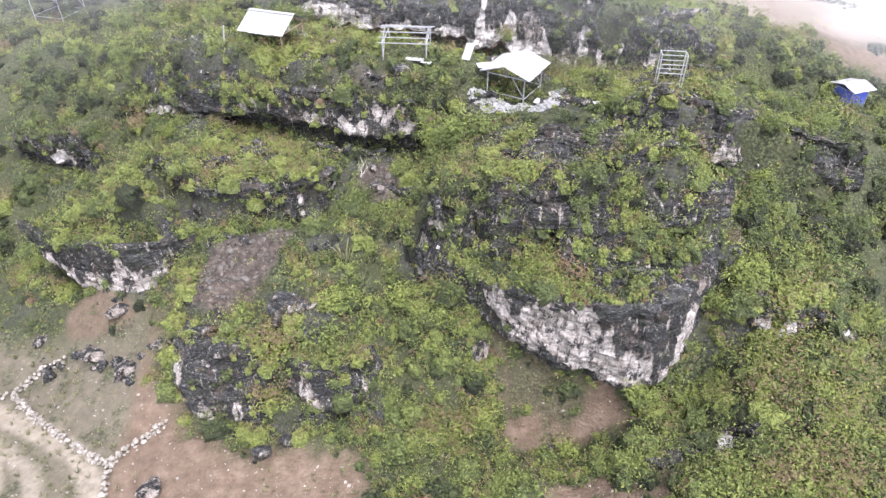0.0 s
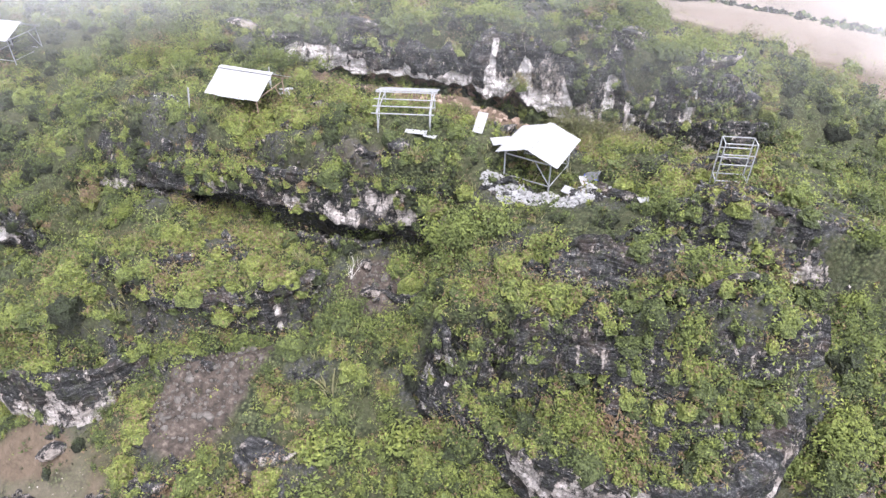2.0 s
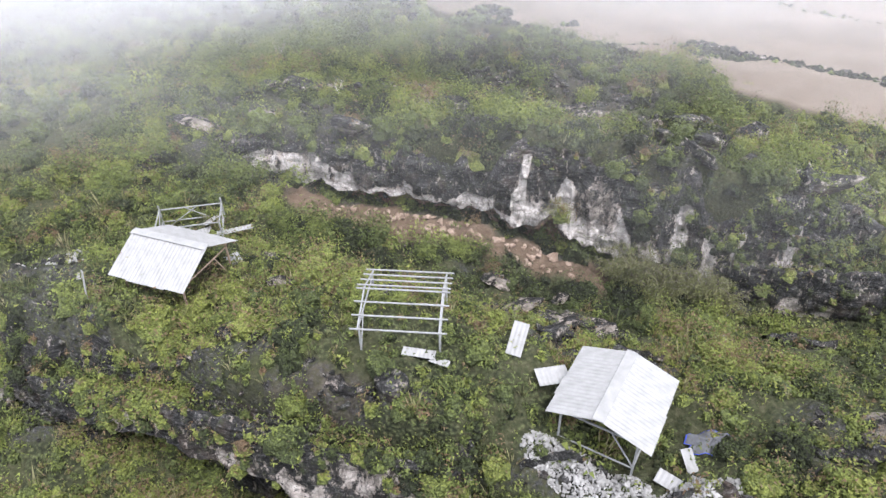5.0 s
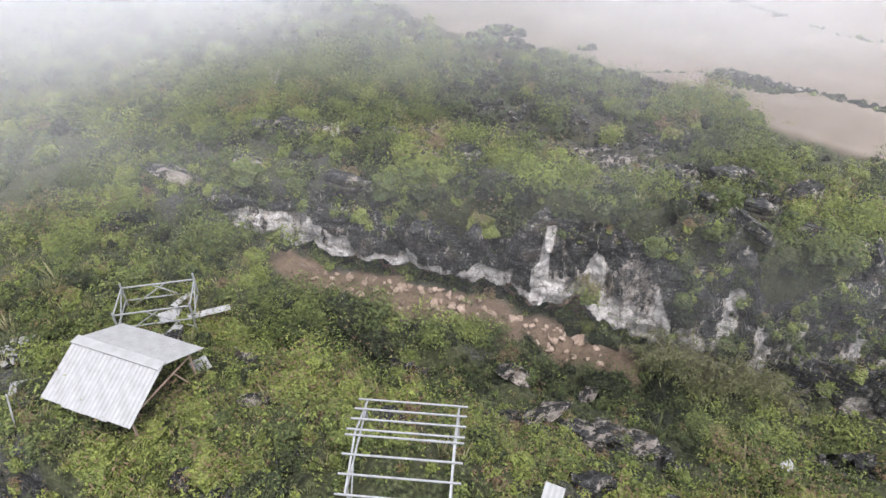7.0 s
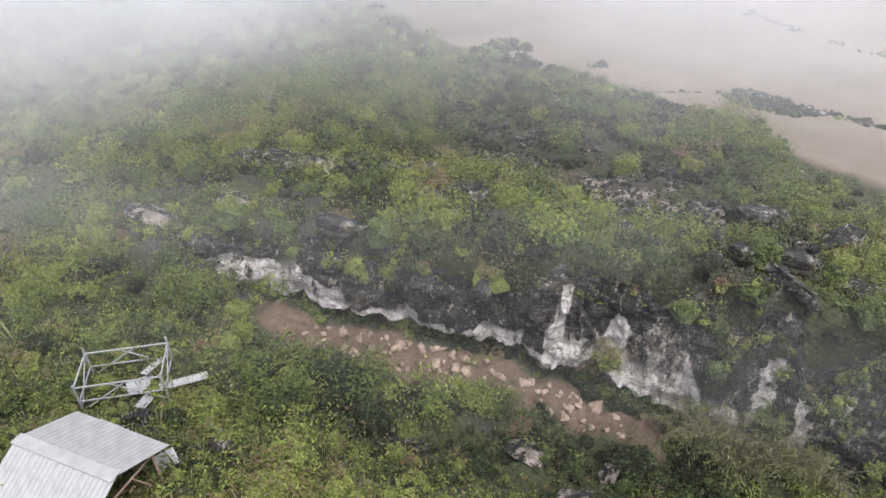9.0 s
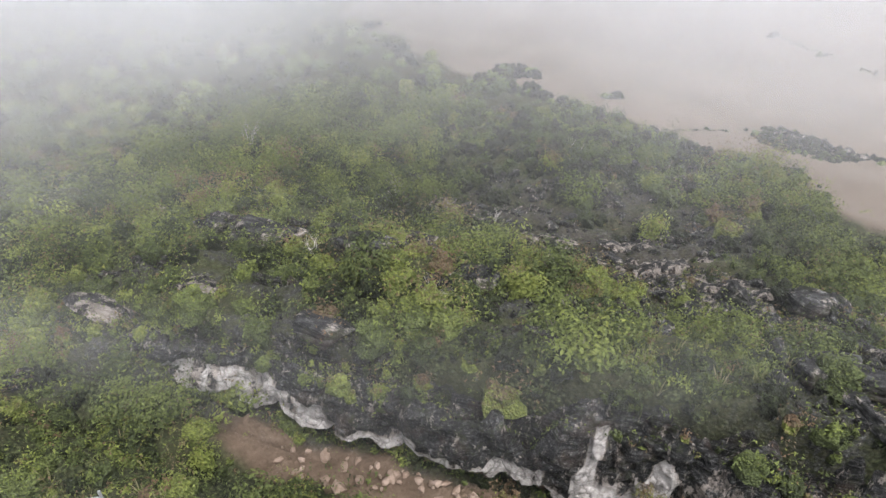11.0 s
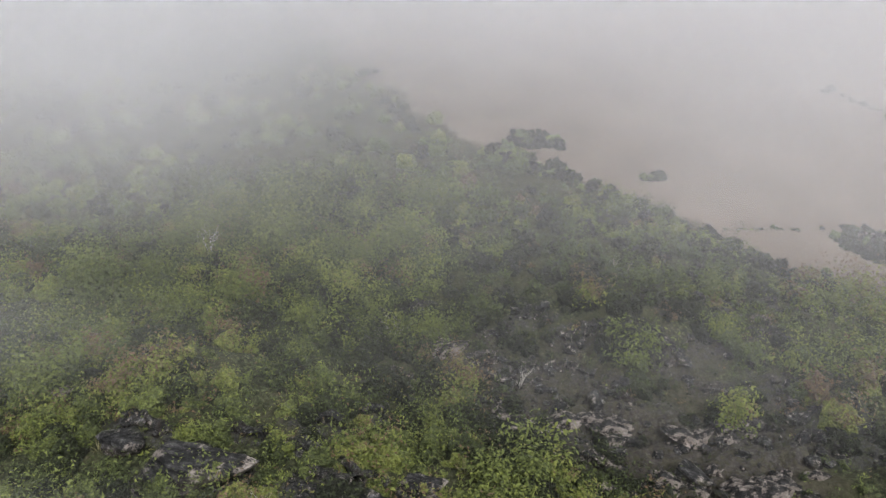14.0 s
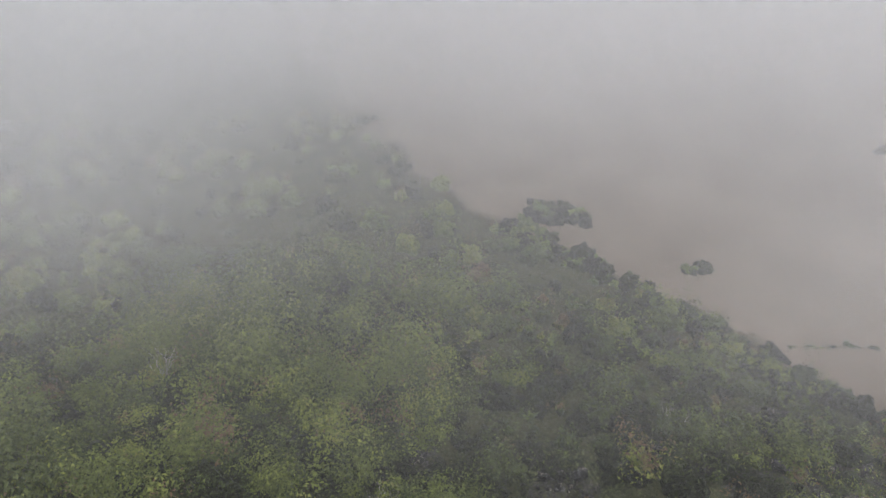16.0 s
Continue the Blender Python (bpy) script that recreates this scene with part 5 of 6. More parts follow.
SHRUBS += [shrub_kind(230 + k, 1900, 30, 1.9, 0.1, 0.95, tone, 10, 22) for k, tone in enumerate((0.3, 0.45))]
# shrubs that stand out: east, north, size, kind, lift
PLANTED_FAR = (
    (0.4, 38.2, 0.85, 8, 0), (2.0, 37.9, 1.2, 5, 0), (-0.4, 39.4, 1.3, 2, 0), (5.9, 59.7, 0.8, 3, 3.0), (18.2, 54.6, 1.3, 2, 0), (-5.6, 59.6, 1.3, 0, 0),
    (-9, 59.9, 1.3, 0, 0), (0.8, 59.2, 0.9, 0, 0), (-2.3, 58.8, 1.2, 5, 0),
)
PLANTED_NEAR = (
    (10.9, 23.9, 1.0, 2, 1.2), (-2.3, 30.3, 1.3, 2, 0), (-9.8, 27.2, 1.2, 3, 0), (-10, 25.0, 1.1, 3, 0), (4.4, 25.4, 0.8, 0, -1.5), (6.7, 28.1, 1.1, 4, 0.3),
    (16.3, 27.7, 1.1, 2, 0), (10.1, 26.6, 1.2, 6, 0), (-6.8, 27.2, 1.4, 1, 0), (-6.3, 29.6, 1.3, 2, 0),
)
PLACES = list(PLANTED_FAR + PLANTED_NEAR)
for n in range(90):
    PLACES.append((rng.uniform(-24, -3), rng.uniform(84.5, 106), rng.uniform(0.7, 1.5), int(rng.choice([0, 1, 5, 6, 7, 8])), 0.0))
x, y = scatter(rng, 330, -26, 24, 17, 100)
for px, py, green in zip(x, y, greenness(x, y)):
    if green > 0.6 and not (39 < py < 57 and -17 < px < 9):
        PLACES.append((px, py, rng.uniform(0.4, 1.0) * (1.5 if py > 62 else 1.0), int(rng.choice([0, 1, 2, 3, 4, 5, 6], p=[0.24, 0.22, 0.18, 0.11, 0.02, 0.12, 0.11])), 0.0))
for n, (px, py, size, kind, lift) in enumerate(PLACES):
    place = pose(px, py, at_ground(px, py) - 0.1 + lift, 0, 0, 47 * n) @ Matrix.Scale(size, 4)
    shrub = copy_thing(SHRUBS[kind], place)
    shrub.scale = (size, size, size)
for shrub in SHRUBS:
    for child in list(shrub.children):
        bpy.data.objects.remove(child)
    bpy.data.objects.remove(shrub)

def weeping_shrub(x, y, tall, seed):
    """A thicket of arching whips with narrow drooping leaves."""
    thing = tagged(new("weeping_shrub"), "tall pale green shrub with arching whips and narrow leaves", "shrub", "weeping shrubs at the cliff")
    thing.matrix_world = pose(x, y, at_ground(x, y) - 0.1)
    g = np.random.default_rng(seed)
    bm, leaves = bmesh.new(), []
    for _ in range(46):
        a, lean, long = g.uniform(0, 6.28), g.uniform(0.15, 0.75), tall * g.uniform(0.55, 1.1)
        at, last = np.array([0.35 * math.cos(a), 0.35 * math.sin(a), 0.0]) * g.uniform(0, 1), None
        for k in range(9):
            q = k / 8
            up = 1.0 - 1.5 * q * q
            now = at + np.array([math.cos(a) * lean * (0.5 + q), math.sin(a) * lean * (0.5 + q), up]) * long / 8
            if k < 7:
                bar(bm, at, now, 0.025 * (1.2 - q))
            for _ in range(6):
                side = g.normal(0, 1, 3) * (1, 1, 0.3)
                root = at + (now - at) * g.uniform(0, 1) + side * 0.05
                tip = root + side * 0.13 + (0, 0, -0.1 - 0.12 * g.uniform())
                across = np.cross(tip - root, g.normal(0, 1, 3))
                across *= 0.026 / (np.linalg.norm(across) + 1e-6)
                leaves.append([root, (root + tip) / 2 + across, tip, (root + tip) / 2 - across])
            at = now
    part("stem", bm, BARK, thing)
    verts = np.array(leaves)
    tone = np.repeat(0.5 + g.normal(0, 0.09, len(verts)), 4)
    new("crown", fill_mesh("crown", verts.reshape(-1, 3), np.arange(len(verts) * 4).reshape(-1, 4), GRASS, smooth=False, tone=tone)).parent = thing


for n, (x, y, tall) in enumerate(((10.4, 57.8, 4.6), (12.3, 57.3, 4.2), (13.8, 56.9, 4.6), (11.4, 56.8, 3.4), (15.0, 56.4, 3.2), (9.4, 58.4, 3.4))):
    weeping_shrub(x, y, tall, 940 + n)

# ---------------------------------------------------------------- drifting cloud, in thin sheets one behind another, thicker to the north
def mist_sheet(y0, density, top, thick_west, thick_east):
    xs, zs = np.linspace(-190, 190, 115), np.linspace(0, 1, 23) ** 1.6
    U, V = np.meshgrid(xs, zs)
    yy = y0 + 3.0 * fractal(U, U * 0, 26.0, 300, 2)
    g = height(U, yy)
    zz = g - 0.5 + (top - g + 0.5) * V
    d = density * step(0.8, 9.0, zz - g) * (1 - step(0.6, 1.0, V) * (1 if top < 40 else 0))
    d = d * (1 + thick_west * step(8, 24, -U) + thick_east * step(1, 12, U) + (4.0 if y0 < 80 else 0.0) * step(30, 42, U)) * (0.8 + 0.3 * fractal(U, zz * 1.5, 22.0, 305 + int(y0), 3))
    me = fill_mesh("mist", np.stack([U, yy, zz], -1).reshape(-1, 3), grid_quads(23, 115), MIST, veil=np.clip(d, 0, 0.23))
    return tagged(new("mist", me), "thin drifting cloud over the hill", "mist", kind="stuff")


for y0, density, top, thick_west, thick_east in (
        (49, 0.022, 20, 0, 0), (57, 0.05, 21, 0, 0.4), (64, 0.082, 21.5, 1.9, -0.1), (71, 0.095, 21.5, 2.5, -0.2), (78, 0.09, 22, 2.5, 0.4),
        (84, 0.08, 24, 2.2, 1.4), (90, 0.1, 30, 1.2, 1.4), (95, 0.12, 50, 0.8, 0.6), (100, 0.12, 62, 0.6, 0)):
    mist_sheet(y0, density, top, thick_west, thick_east)
for n in range(16):
    mist_sheet(104 + 4 * n + 0.12 * n * n, min(0.1 + 0.03 * n, 0.25), 66 + 3 * n, 0.5 if n < 4 else 0, 0)


# ---------------------------------------------------------------- loose rocks
def rock_shape(seed, detail=2, squash=0.75):
    """An angular, cracked lump of limestone, about a metre across."""
    bm = bmesh.new()
    bmesh.ops.create_icosphere(bm, subdivisions=detail, radius=0.5)
    g = random.Random(seed)
    planes = [(Vector((g.gauss(0, 1), g.gauss(0, 1), g.gauss(0, 0.7))).normalized(), g.uniform(0.2, 0.4)) for _ in range(14)]
    for v in bm.verts:
        for normal, reach in planes:
            over = v.co.dot(normal) - reach
            if over > 0:
                v.co -= normal * over
        v.co *= 1 + 0.3 * noise.noise(v.co * 2.6 + Vector((seed, 0, 0))) + 0.2 * noise.noise(v.co * 7 + Vector((0, seed, 0)))
        v.co.z *= squash
    return bm


def rock_mesh(name, seed, material, detail=2, squash=0.75, pale=0.0):
    bm = rock_shape(seed, detail, squash)
    me = bpy.data.meshes.new(name)
    bm.to_mesh(me)
    bm.free()
    me.materials.append(material)
    layer = me.attributes.new("pale", "FLOAT", "POINT")
    layer.data.foreach_set("value", np.full(len(me.vertices), pale, dtype=np.float32))
    return me


DARK_ROCKS = [rock_mesh("rock", 500 + k, ROCK, 3, q, 0.0) for k, q in enumerate((0.75, 0.5, 0.95, 0.6, 0.8, 0.45))]
PALE_ROCKS = [rock_mesh("rock", 540 + k, ROCK, 3, q, 0.66) for k, q in enumerate((0.45, 0.6, 0.35))]


def lay_rock(x, y, size, kind, pale, turn, sink=0.25, stretch=1.0):
    me = (PALE_ROCKS if pale else DARK_ROCKS)[kind % (3 if pale else 6)]
    ob = new("rock", me)
    ob.matrix_world = pose(x, y, at_ground(x, y) + size * (0.5 - sink) * 0.5, 12 * math.sin(turn), 10 * math.cos(turn * 1.7), turn * 57) @ Matrix.Diagonal((size * stretch, size, size, 1))
    words = "pale broken limestone rock lying in the scrub" if pale else "black weathered limestone rock among the scrub"
    return tagged(ob, words, "rock", "loose rocks of the hill")


# grey boulders tumbled along the upper edge of the western field
for n in range(30):
    q = rng.uniform(0, 1)
    lay_rock(-27 + 9.5 * q + rng.normal(0, 0.5), 30.4 - 2.6 * q + rng.normal(0, 0.8), float(rng.lognormal(-0.25, 0.4)), n, n % 2 == 0, rng.uniform(0, 6.28), 0.25, rng.uniform(0.8, 1.2))
# rocks that stand out: east, north, size, kind, pale, stretch
NEAR_ROCKS = (
    (-20.9, 31.0, 2.0, 1, 1, 1.0), (-22.4, 29.4, 1.9, 0, 1, 1.3), (-19.6, 27.9, 1.8, 2, 1, 1.2), (-10.1, 22.2, 1.7, 2, 0, 1.0), (-8.9, 22.9, 1.3, 4, 0, 1.1), (-9.3, 29.2, 2.6, 0, 0, 1.2),
    (2.2, 26.6, 2.2, 1, 1, 0.7), (6.1, 23.2, 0.8, 1, 1, 1.3), (-15.8, 20.4, 1.8, 2, 1, 1.2), (2.0, 56.4, 2.0, 0, 1, 1.4), (5.6, 56, 1.5, 1, 1, 1.0), (4.1, 57.6, 0.9, 0, 1, 1.0),
    (-4.3, 37.4, 1.2, 2, 1, 1.8), (-4.8, 39.6, 1.3, 0, 1, 0.8), (0.2, 30.3, 1.1, 1, 1, 1.2), (1.7, 29.2, 1.2, 0, 1, 0.9), (-3.4, 73.8, 1.6, 0, 0, 1.2),
)
FAR_ROCKS = (
    (-4.6, 72.6, 1.4, 4, 0, 1.6), (-15, 76, 1.8, 5, 0, 1.2), (-8.4, 43.9, 2.0, 1, 0, 1.3), (-3.0, 43.6, 1.7, 3, 0, 1.2), (3.4, 47.0, 1.6, 2, 0, 1.2), (-10, 46.7, 1.4, 4, 0, 1.0),
    (8.2, 77.2, 1.6, 1, 0, 1.8), (9.6, 75.6, 1.4, 1, 1, 1.8), (11.2, 76.2, 1.7, 2, 1, 1.7), (12.6, 74.2, 1.3, 0, 1, 1.8), (10.6, 73.2, 1.2, 5, 0, 2.0), (6.8, 76.2, 1.1, 0, 1, 1.8), (5.0, 79.4, 1.3, 1, 1, 1.8), (1.9, 80.2, 1.1, 5, 0, 2.0),
    (-11.9, 74.6, 2.9, 0, 0, 1.5), (-14.8, 75.9, 1.6, 2, 0, 1.2), (-6.9, 72.5, 1.5, 1, 0, 1.6), (-5.3, 72.6, 1.8, 3, 0, 1.6), (-0.6, 70.5, 2.6, 5, 0, 1.8), (-7.1, 66.6, 2.4, 1, 0, 2.0),
    (-17.8, 68.3, 2.4, 0, 1, 2.0), (-13.5, 69.9, 1.9, 2, 1, 1.8), (-18, 79.1, 1.0, 0, 1, 1.6), (-19.7, 79.5, 0.9, 1, 1, 1.6), (3.5, 80.8, 1.5, 2, 1, 1.8), (7, 76.9, 1.5, 0, 1, 1.8), (12.1, 76.8, 1.6, 2, 1, 1.8), (14.1, 75.6, 1.6, 0, 1, 1.8),
    (7.2, 52.2, 1.9, 2, 1, 2.0), (4.6, 52.9, 1.5, 0, 1, 2.0), (-8.6, 50.3, 1.2, 1, 1, 1.4), (16.8, 71.7, 2.6, 3, 0, 1.6), (15.4, 64.2, 2.6, 1, 0, 1.8), (20, 68, 2.6, 4, 0, 1.6), (18.4, 62.4, 2.4, 0, 0, 1.8),
    (-3.3, 86.2, 0.9, 1, 1, 1.4), (6.1, 52.6, 2.2, 2, 1, 2.2), (3.0, 53.2, 1.6, 1, 1, 2.0), (-17.2, 50.3, 1.5, 3, 0, 1.2), (-13.4, 26.4, 2.6, 0, 0, 1.2), (-11.4, 25.4, 2.2, 4, 0, 1.0), (-14.4, 28.4, 1.8, 2, 0, 1.0),
)
for n, (x, y, size, kind, pale, stretch) in enumerate(NEAR_ROCKS + FAR_ROCKS):
    lay_rock(x, y, size, kind, pale, 0.3 * math.sin(1.3 * n), 0.12, stretch)
x, y = scatter(rng, 6000, -25, 24, 17, 92)
bare = (rockiness(x, y) > 0.5) & (np.abs(along(x, y, SCARPS[9][0])[0] + 0.6) > 2.4)
for px, py in list(zip(x[bare], y[bare]))[:110]:
    lay_rock(float(px), float(py), float(rng.lognormal(-0.1, 0.4)), int(rng.integers(0, 6)), rng.uniform() < 0.16, rng.uniform(0, 6.28), 0.42, rng.uniform(0.8, 1.8))

for n in range(56):
    px, py = rng.uniform(10, 27), rng.uniform(60, 73)
    lay_rock(px, py, float(rng.lognormal(0.45, 0.3)), n, False, rng.uniform(0, 6.28), 0.3, rng.uniform(1.0, 2.0))
# flat broken slabs on the far crest: east, north, half length, half width, turn, count
for cx, cy, rx, ry, turn, count in ((12.4, 73.8, 3.6, 1.5, -28, 30), (9.2, 76.6, 1.4, 0.6, -15, 8), (4.6, 80.9, 2.4, 0.6, -8, 12), (1.2, 81.4, 1.6, 0.7, -20, 8), (-3, 86.6, 1.2, 0.5, -20, 5), (11, 79, 3, 2, -30, 12)):
    r, a = np.sqrt(rng.uniform(0, 1, count)), rng.uniform(0, 6.28, count)
    u, v, c, s = rx * r * np.cos(a), ry * r * np.sin(a), math.cos(radians(turn)), math.sin(radians(turn))
    for px, py in zip(cx + u * c - v * s, cy + u * s + v * c):
        lay_rock(float(px), float(py), float(rng.lognormal(0.15, 0.4)), int(rng.integers(0, 3)), True, rng.normal(0, 0.35), 0.4, rng.uniform(1.2, 2.2))


def stones(name, spots, material, label, category, thing=True):
    """Many small stones at spots of x, y, z and size, in one mesh."""
    shape = bmesh.new()
    bmesh.ops.create_icosphere(shape, subdivisions=1, radius=0.5)
    base = np.array([v.co for v in shape.verts])
    tris = np.array([[v.index for v in f.verts] for f in shape.faces])
    shape.free()
    verts, faces = [], []
    for n, (x, y, z, size) in enumerate(spots):
        lump = base * rng.uniform(0.6, 1.3, (len(base), 1)) * size * rng.uniform(0.6, 1.25, 3)
        a = rng.uniform(0, 6.28)
        lump = lump @ np.array([[math.cos(a), -math.sin(a), 0], [math.sin(a), math.cos(a), 0], [0, 0, 1]]).T
        lump = lump + (x, y, z)
        verts.append(lump)
        faces.append(tris + n * len(base))
    me = bpy.data.meshes.new(name)
    me.from_pydata(np.concatenate(verts).tolist(), [], np.concatenate(faces).tolist())
    me.materials.append(material)
    return tagged(new(name, me), label, category, kind="stuff")


def heap(cx, cy, rx, ry, turn, count, tall, size):
    """Spots of a low heap."""
    r, a = np.sqrt(rng.uniform(0, 1, count)), rng.uniform(0, 6.28, count)
    u, v = rx * r * np.cos(a), ry * r * np.sin(a)
    c, s = math.cos(radians(turn)), math.sin(radians(turn))
    x, y = cx + u * c - v * s, cy + u * s + v * c
    return list(zip(x, y, height(x, y) + tall * (1 - r * r) * rng.uniform(0.2, 1, count), size * rng.lognormal(0, 0.45, count)))


stones("rubble_heap", heap(4.0, 40.4, 2.0, 0.85, -25, 1600, 0.4, 0.09) + heap(2.5, 41.4, 0.9, 0.6, -30, 420, 0.3, 0.085), RUBBLE, "heap of white broken quarry stone below the hut", "rubble")
stones("rubble_heap", heap(7.0, 39.1, 1.9, 0.75, 12, 1300, 0.35, 0.09), RUBBLE, "spill of white broken quarry stone beside the track", "rubble")
stones("rubble_heap", heap(-20.4, 52.6, 1.8, 0.8, 10, 160, 0.15, 0.14) + heap(-22.4, 55.2, 2.6, 0.8, 20, 110, 0.12, 0.15), RUBBLE, "scatter of pale quarry stone on the plateau", "rubble")
stones("scree", heap(-12.6, 32.8, 3.2, 1.7, 35, 300, 0.06, 0.16) + heap(-4.3, 38, 1.3, 1.7, 0, 120, 0.06, 0.15), SCREE, "loose stones on the bare dirt slope", "scree")
stones("cave_stones", heap(-4, 61.8, 5.5, 0.9, -15, 70, 0.25, 0.34) + heap(4, 59.4, 3.5, 0.8, -16, 36, 0.2, 0.32), CLAYSTONE, "tumbled buff stones along the foot of the cliff", "stones")
x, y = scatter(rng, 1600, -30, 11, 14, 33)
tilled = flat_land(x, y) > 0.6
x, y = x[tilled], y[tilled]
stones("field_stones", list(zip(x, y, height(x, y), 0.09 * rng.lognormal(0, 0.4, len(x)))), WALLSTONE, "small stones strewn over the tilled soil", "stones")
rocky = np.stack(scatter(rng, 26000, -25, 24, 17, 92), 1)
rocky = rocky[(rockiness(rocky[:, 0], rocky[:, 1]) > 0.45) & (np.abs(along(rocky[:, 0], rocky[:, 1], SCARPS[9][0])[0] + 0.6) > 2.4)][:2600]
stones("broken_rock", [(x, y, z, 0.3 * rng.lognormal(0, 0.45)) for (x, y), z in zip(rocky, height(rocky[:, 0], rocky[:, 1]))], ROCK, "broken dark stones on the bare limestone", "stones")


# ---------------------------------------------------------------- dry stone walls round the fields
STONES = [rock_mesh("stone", 600 + k, WALLSTONE, 1, q) for k, q in enumerate((0.6, 0.75, 0.5, 0.7))]


def stone_wall(nodes, label, wide=0.5, courses=2, pitch=0.34):
    thing = tagged(new("stone_wall"), label, "stone wall", "field walls")
    x0, y0 = nodes[0]
    thing.matrix_world = pose(x0, y0, at_ground(x0, y0))
    z0 = at_ground(x0, y0)
    for (ax, ay), (bx, by) in zip(nodes, nodes[1:]):
        long = math.dist((ax, ay), (bx, by))
        for k in range(int(long / pitch)):
            for c in range(courses):
                for side in ((-1, 1) if c == 0 else (0,)):
                    q = (k + 0.5 * (c % 2) + rng.uniform(-0.2, 0.2)) * pitch / long
                    nx, ny = -(by - ay) / long, (bx - ax) / long
                    off = side * wide * 0.25 + rng.uniform(-0.08, 0.08)
                    x, y = ax + (bx - ax) * q + nx * off, ay + (by - ay) * q + ny * off
                    stone = new("stone", STONES[int(rng.integers(0, 4))])
                    stone.parent = thing
                    s = rng.uniform(0.3, 0.52)
                    stone.matrix_local = pose(x - x0, y - y0, at_ground(x, y) - z0 + 0.1 + 0.26 * c, rng.uniform(-20, 20), rng.uniform(-20, 20), rng.uniform(0, 360)) @ Matrix.Scale(s, 4)


stone_wall(((-33, 28.6), (-28.3, 27.5), (-27.5, 27.7), (-25.1, 25.7), (-21.7, 23.6), (-18.9, 22.1), (-18.6, 19.8), (-18.2, 17)), "low tumbled dry stone wall along the footpath")
stone_wall(((-27.4, 27.8), (-26.6, 29.4), (-24.3, 30.0)), "short dry stone wall at the field's upper edge")
stone_wall(((-18.9, 22.3), (-17.6, 23.7), (-16.1, 24.7)), "dry stone wall between two small fields")

# ---------------------------------------------------------------- loose sheets, tarpaulin, poles
def loose_sheet(x, y, wide, deep, lean, turn, label, lift=0.1):
    ob = part("roof_sheet", corrugated(wide, deep), SHEET, None, label)
    tagged(ob, category="roof sheet", group="loose roof sheets")
    ob.matrix_world = pose(x, y, at_ground(x, y) + lift, 0, 0, turn) @ pose(0, 0, 0, lean, 0, 0)


loose_sheet(1.7, 45.9, 0.62, 1.3, 42, -24, "white corrugated sheet leaning against a shrub", 1.0)
loose_sheet(2.3, 44.1, 1.2, 0.8, 4, 10, "white corrugated sheet lying beside the hut", 0.35)
loose_sheet(6.2, 40.5, 1.1, 0.5, 20, -40, "bent white sheet offcut on the stones", 0.5)
loose_sheet(7.0, 41.1, 0.4, 1.0, 25, 10, "narrow white sheet strip standing in the scrub", 0.6)
loose_sheet(-2.6, 45.4, 1.3, 0.4, 8, -12, "white sheet strip lying by the frame", 0.3)
loose_sheet(-1.5, 45.0, 0.8, 0.3, 12, -25, "crumpled white sheet piece by the frame", 0.3)
loose_sheet(-15.4, 57.6, 1.1, 0.7, 10, 30, "crumpled white sheet under the low frame", 0.5)
loose_sheet(-14.8, 57.9, 1.3, 0.4, -8, 65, "white sheet strip thrown under the low frame", 0.55)
loose_sheet(-14.2, 57.4, 0.5, 1.0, 14, -30, "bent white sheet piece under the low frame", 0.5)
loose_sheet(-13.9, 57.5, 2.0, 0.4, 5, 22, "long white sheet strip sticking out of the frame", 0.6)
loose_sheet(-11.2, 55.8, 0.8, 0.4, 10, -30, "white sheet offcut in the scrub", 0.4)
loose_sheet(-11.6, 52.2, 0.7, 0.6, 25, 40, "crumpled pale sheet beside the hut", 0.4)
loose_sheet(-18.2, 51.2, 0.9, 0.6, 12, 15, "crumpled pale sheet in the scrub", 0.4)
loose_sheet(12.2, 50.6, 0.6, 0.5, 15, 20, "small pale sheet piece in the hollow", 0.4)
loose_sheet(9.2, 37.6, 1.0, 0.4, 8, 12, "white sheet piece on the crag", 0.35)


def tarpaulin(x, y, wide, deep, turn):
    """A sagging sheet over a pile, grey with a blue hem."""
    thing = tagged(new("tarpaulin"), "grey tarpaulin with a blue hem over a low pile", "tarpaulin")
    thing.matrix_world = pose(x, y, at_ground(x, y), 0, 0, turn)
    for name, material, lo, hi in (("cover", TARP_GREY, 0.0, 0.96), ("hem", TARP_BLUE, 0.95, 1.0)):
        rows = []
        for r in np.linspace(lo, hi, 8):
            a = np.linspace(0, 2 * math.pi, 33)
            ripple = 1 + 0.12 * np.sin(5 * a + 1) + 0.06 * np.sin(11 * a)
            u, v = wide * r * np.cos(a) * ripple, deep * r * np.sin(a) * ripple
            c, s = math.cos(radians(turn)), math.sin(radians(turn))
            g = height(x + u * c - v * s, y + u * s + v * c) - at_ground(x, y)
            rows.append(np.stack([u, v, g + 0.12 + 0.22 * (1 - r * r) + 0.06 * np.sin(7 * a + 3 * r)], -1))
        grid = np.array(rows)
        ob = new(name, fill_mesh(name, grid.reshape(-1, 3), grid_quads(8, 33), material))
        ob.parent = thing


tarpaulin(8.25, 41.5, 0.85, 0.55, -8)
post = bar_part("plank", (-16.55, 48.75, at_ground(-16.55, 48.75) - 0.1), (-16.35, 48.95, at_ground(-16.55, 48.75) + 1.5), 0.16, SHEET, None, "white plank standing upright in the scrub", 0.04)
tagged(post, category="plank")

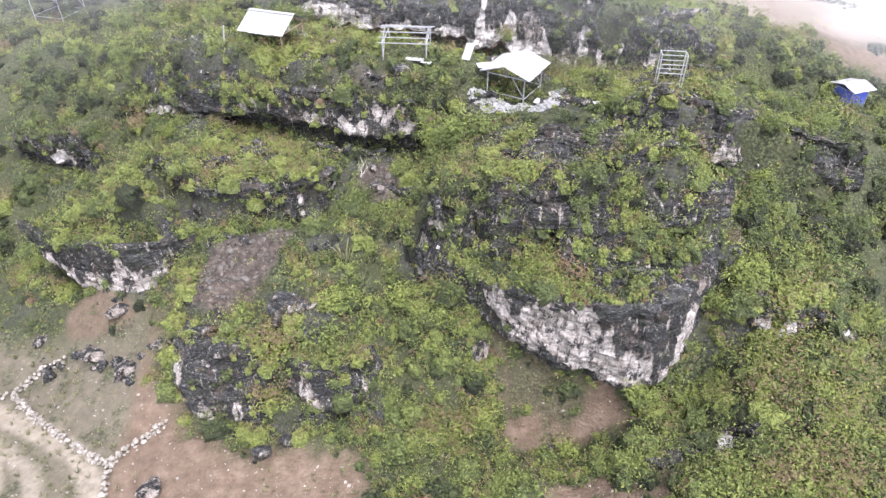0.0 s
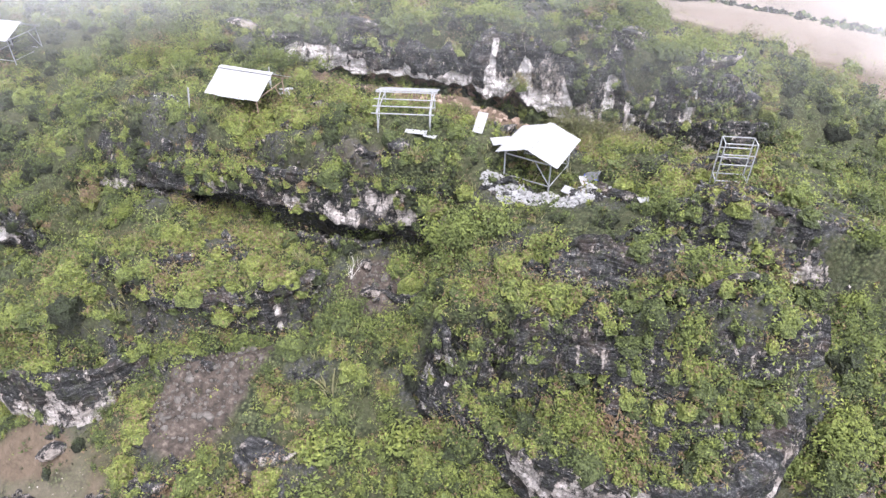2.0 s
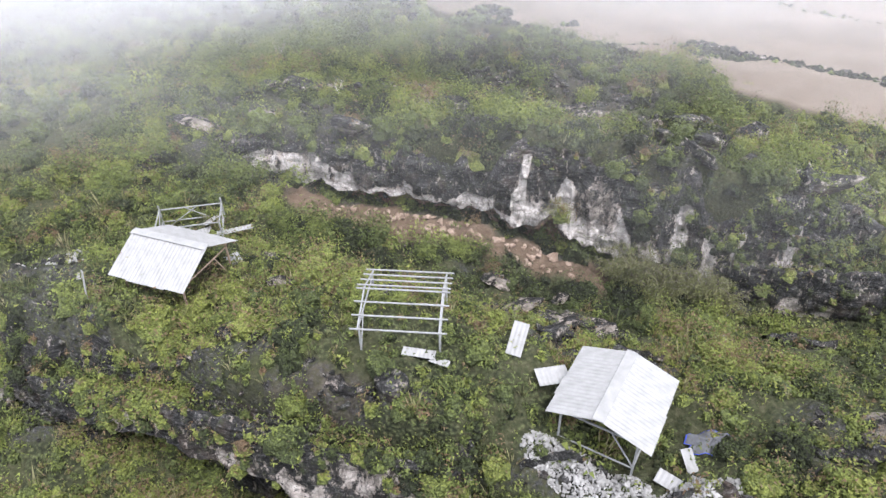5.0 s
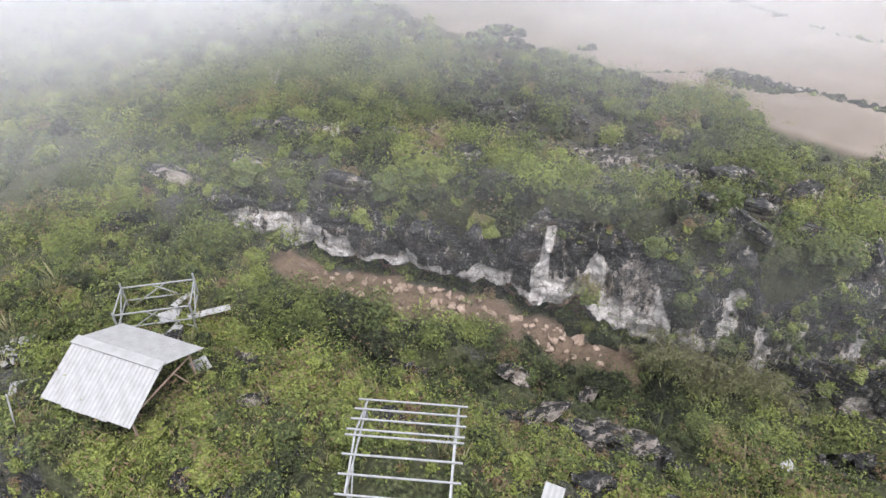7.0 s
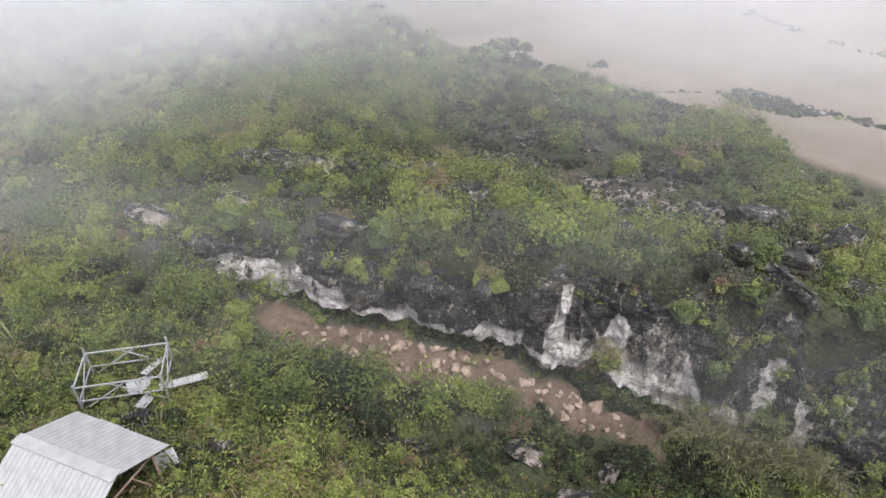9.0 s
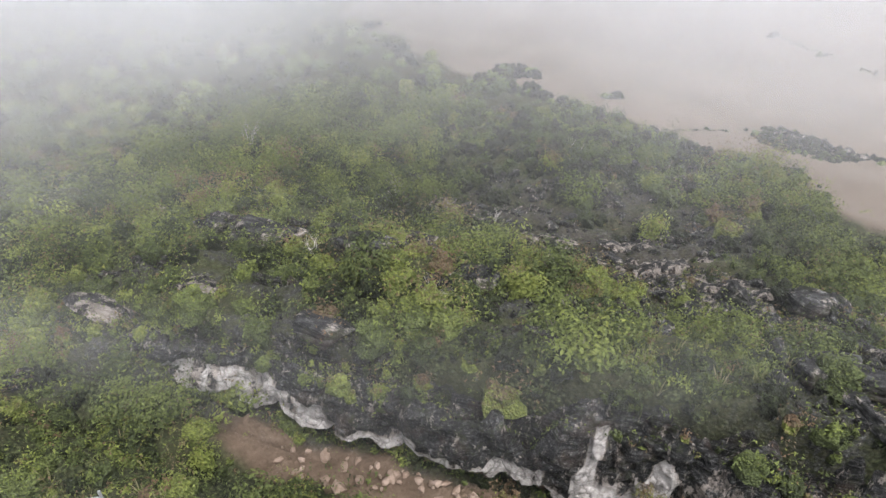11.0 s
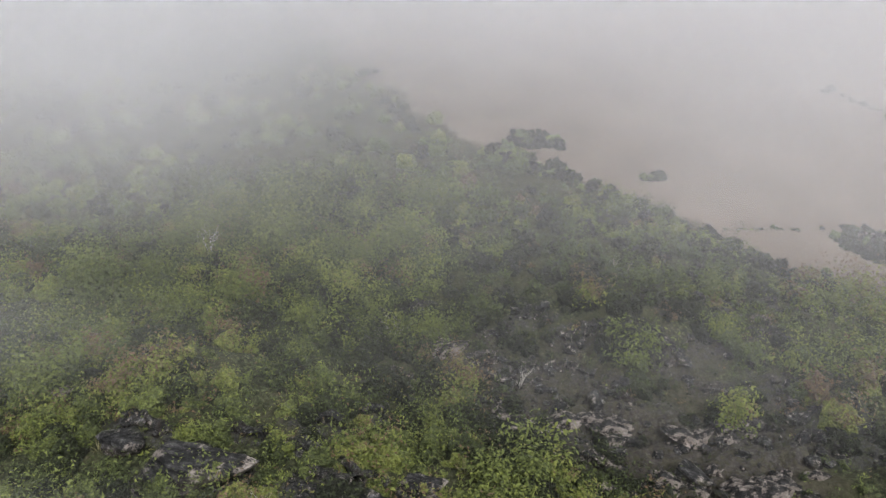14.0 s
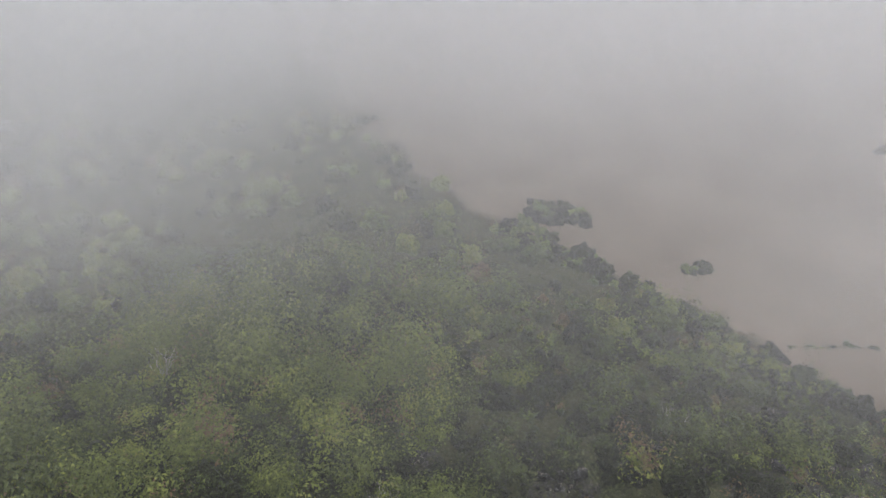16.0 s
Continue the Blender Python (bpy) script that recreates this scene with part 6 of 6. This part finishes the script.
# ---------------------------------------------------------------- dead shrubs
def branch(bm, at, way, length, thick, depth, g):
    ends = []
    ring = None
    for k in range(4):
        turn = way.to_track_quat("Z", "Y").to_matrix()
        now = [bm.verts.new(at + turn @ Vector((thick * math.cos(q), thick * math.sin(q), 0))) for q in (0, 2.1, 4.2)]
        if ring:
            for i in range(3):
                bm.faces.new((ring[i], ring[(i + 1) % 3], now[(i + 1) % 3], now[i]))
        ring = now
        ends.append((at.copy(), way.copy()))
        at, thick = at + way * length / 3, thick * 0.75
        way = (way + Vector((g.uniform(-0.35, 0.35), g.uniform(-0.35, 0.35), g.uniform(-0.1, 0.25)))).normalized()
    if depth:
        for at2, way2 in ends[1:]:
            for _ in range(2):
                off = Vector((g.uniform(-1, 1), g.uniform(-1, 1), g.uniform(-0.1, 0.6)))
                branch(bm, at2, (way2 + off).normalized(), length * 0.55, thick * 0.8, depth - 1, g)


def dead_shrub(x, y, tall, seed):
    bm, g = bmesh.new(), random.Random(seed)
    for _ in range(3):
        branch(bm, Vector((0, 0, -0.1)), Vector((g.uniform(-0.6, 0.6), g.uniform(-0.6, 0.6), 1)).normalized(), tall, 0.035, 2, g)
    ob = part("dead_shrub", bm, DEADWOOD, None, "leafless bleached shrub with forked twigs")
    tagged(ob, category="shrub", group="dead shrubs")
    ob.matrix_world = pose(x, y, at_ground(x, y))


for n, (x, y, tall) in enumerate(((-6.1, 87.9, 1.7), (-18.6, 95.3, 1.8), (7.9, 91.8, 1.1), (1.1, 30.4, 1.2), (-5.6, 38.4, 1.0), (1.3, 83.6, 0.9), (-8.5, 72.0, 1.0), (-2.2, 68.5, 1.0), (8.6, 27.2, 0.9))):
    dead_shrub(x, y, tall, 900 + n)


# ---------------------------------------------------------------- hedge and bank between the far fields
def along_line(nodes, count, wide):
    runs = [0.0]
    for a, b in zip(nodes, nodes[1:]):
        runs.append(runs[-1] + math.dist(a, b))
    s = rng.uniform(0, runs[-1], count)
    return (np.interp(s, runs, [n[0] for n in nodes]) + rng.normal(0, wide, count), np.interp(s, runs, [n[1] for n in nodes]) + rng.normal(0, wide, count))


def copse(cx, cy, rx, ry, turn, count):
    r, a = np.sqrt(rng.uniform(0, 1, count)), rng.uniform(0, 6.28, count)
    c, s = math.cos(radians(turn)), math.sin(radians(turn))
    return cx + rx * r * np.cos(a) * c - ry * r * np.sin(a) * s, cy + rx * r * np.cos(a) * s + ry * r * np.sin(a) * c


x, y = (np.concatenate(p) for p in zip(
    copse(28.6, 97.4, 4.4, 2.3, -48, 300), copse(20.5, 93.4, 1.6, 0.7, -25, 30), along_line(((30.5, 95), (33, 94.8), (35.3, 93.1), (37.1, 90.1), (44, 86), (52, 84)), 330, 0.35),
    along_line(((17, 99.6), (20, 100), (24.8, 100.3)), 150, 0.15), along_line(((38, 131), (45.7, 114), (60, 101)), 90, 0.35),
    along_line(((3.0, 115.4), (7.0, 114.9)), 60, 0.7), along_line(((25, 89.5), (23.4, 92), (20.5, 93.8), (16.6, 96), (13.6, 100), (10, 103.6), (5.6, 108.2), (1.4, 112.4)), 230, 0.7), copse(14, 107.8, 1.0, 0.6, 20, 14)))
radius = np.where((y > 110) & (x < 8), 0.9, np.where(x < 26, np.where((y > 99.3) & (x > 16.8), 0.17, 0.6), 0.4)) * rng.lognormal(0, 0.3, len(x))
planting("hedge", bushes_at(x, y, height(x, y) - 0.1, radius, -0.25), MASSES, FOLIAGE, "dark hedge and bushes along the far field edges", "hedge")
for n, (x, y) in enumerate(((28.2, 98.9), (31.6, 95.2), (30.2, 96.4), (27.0, 99.6), (38.4, 89.4), (32.4, 94.9))):
    lay_rock(x, y, 1.5, n, n % 2, 1.1 * n, 0.3, 1.5)
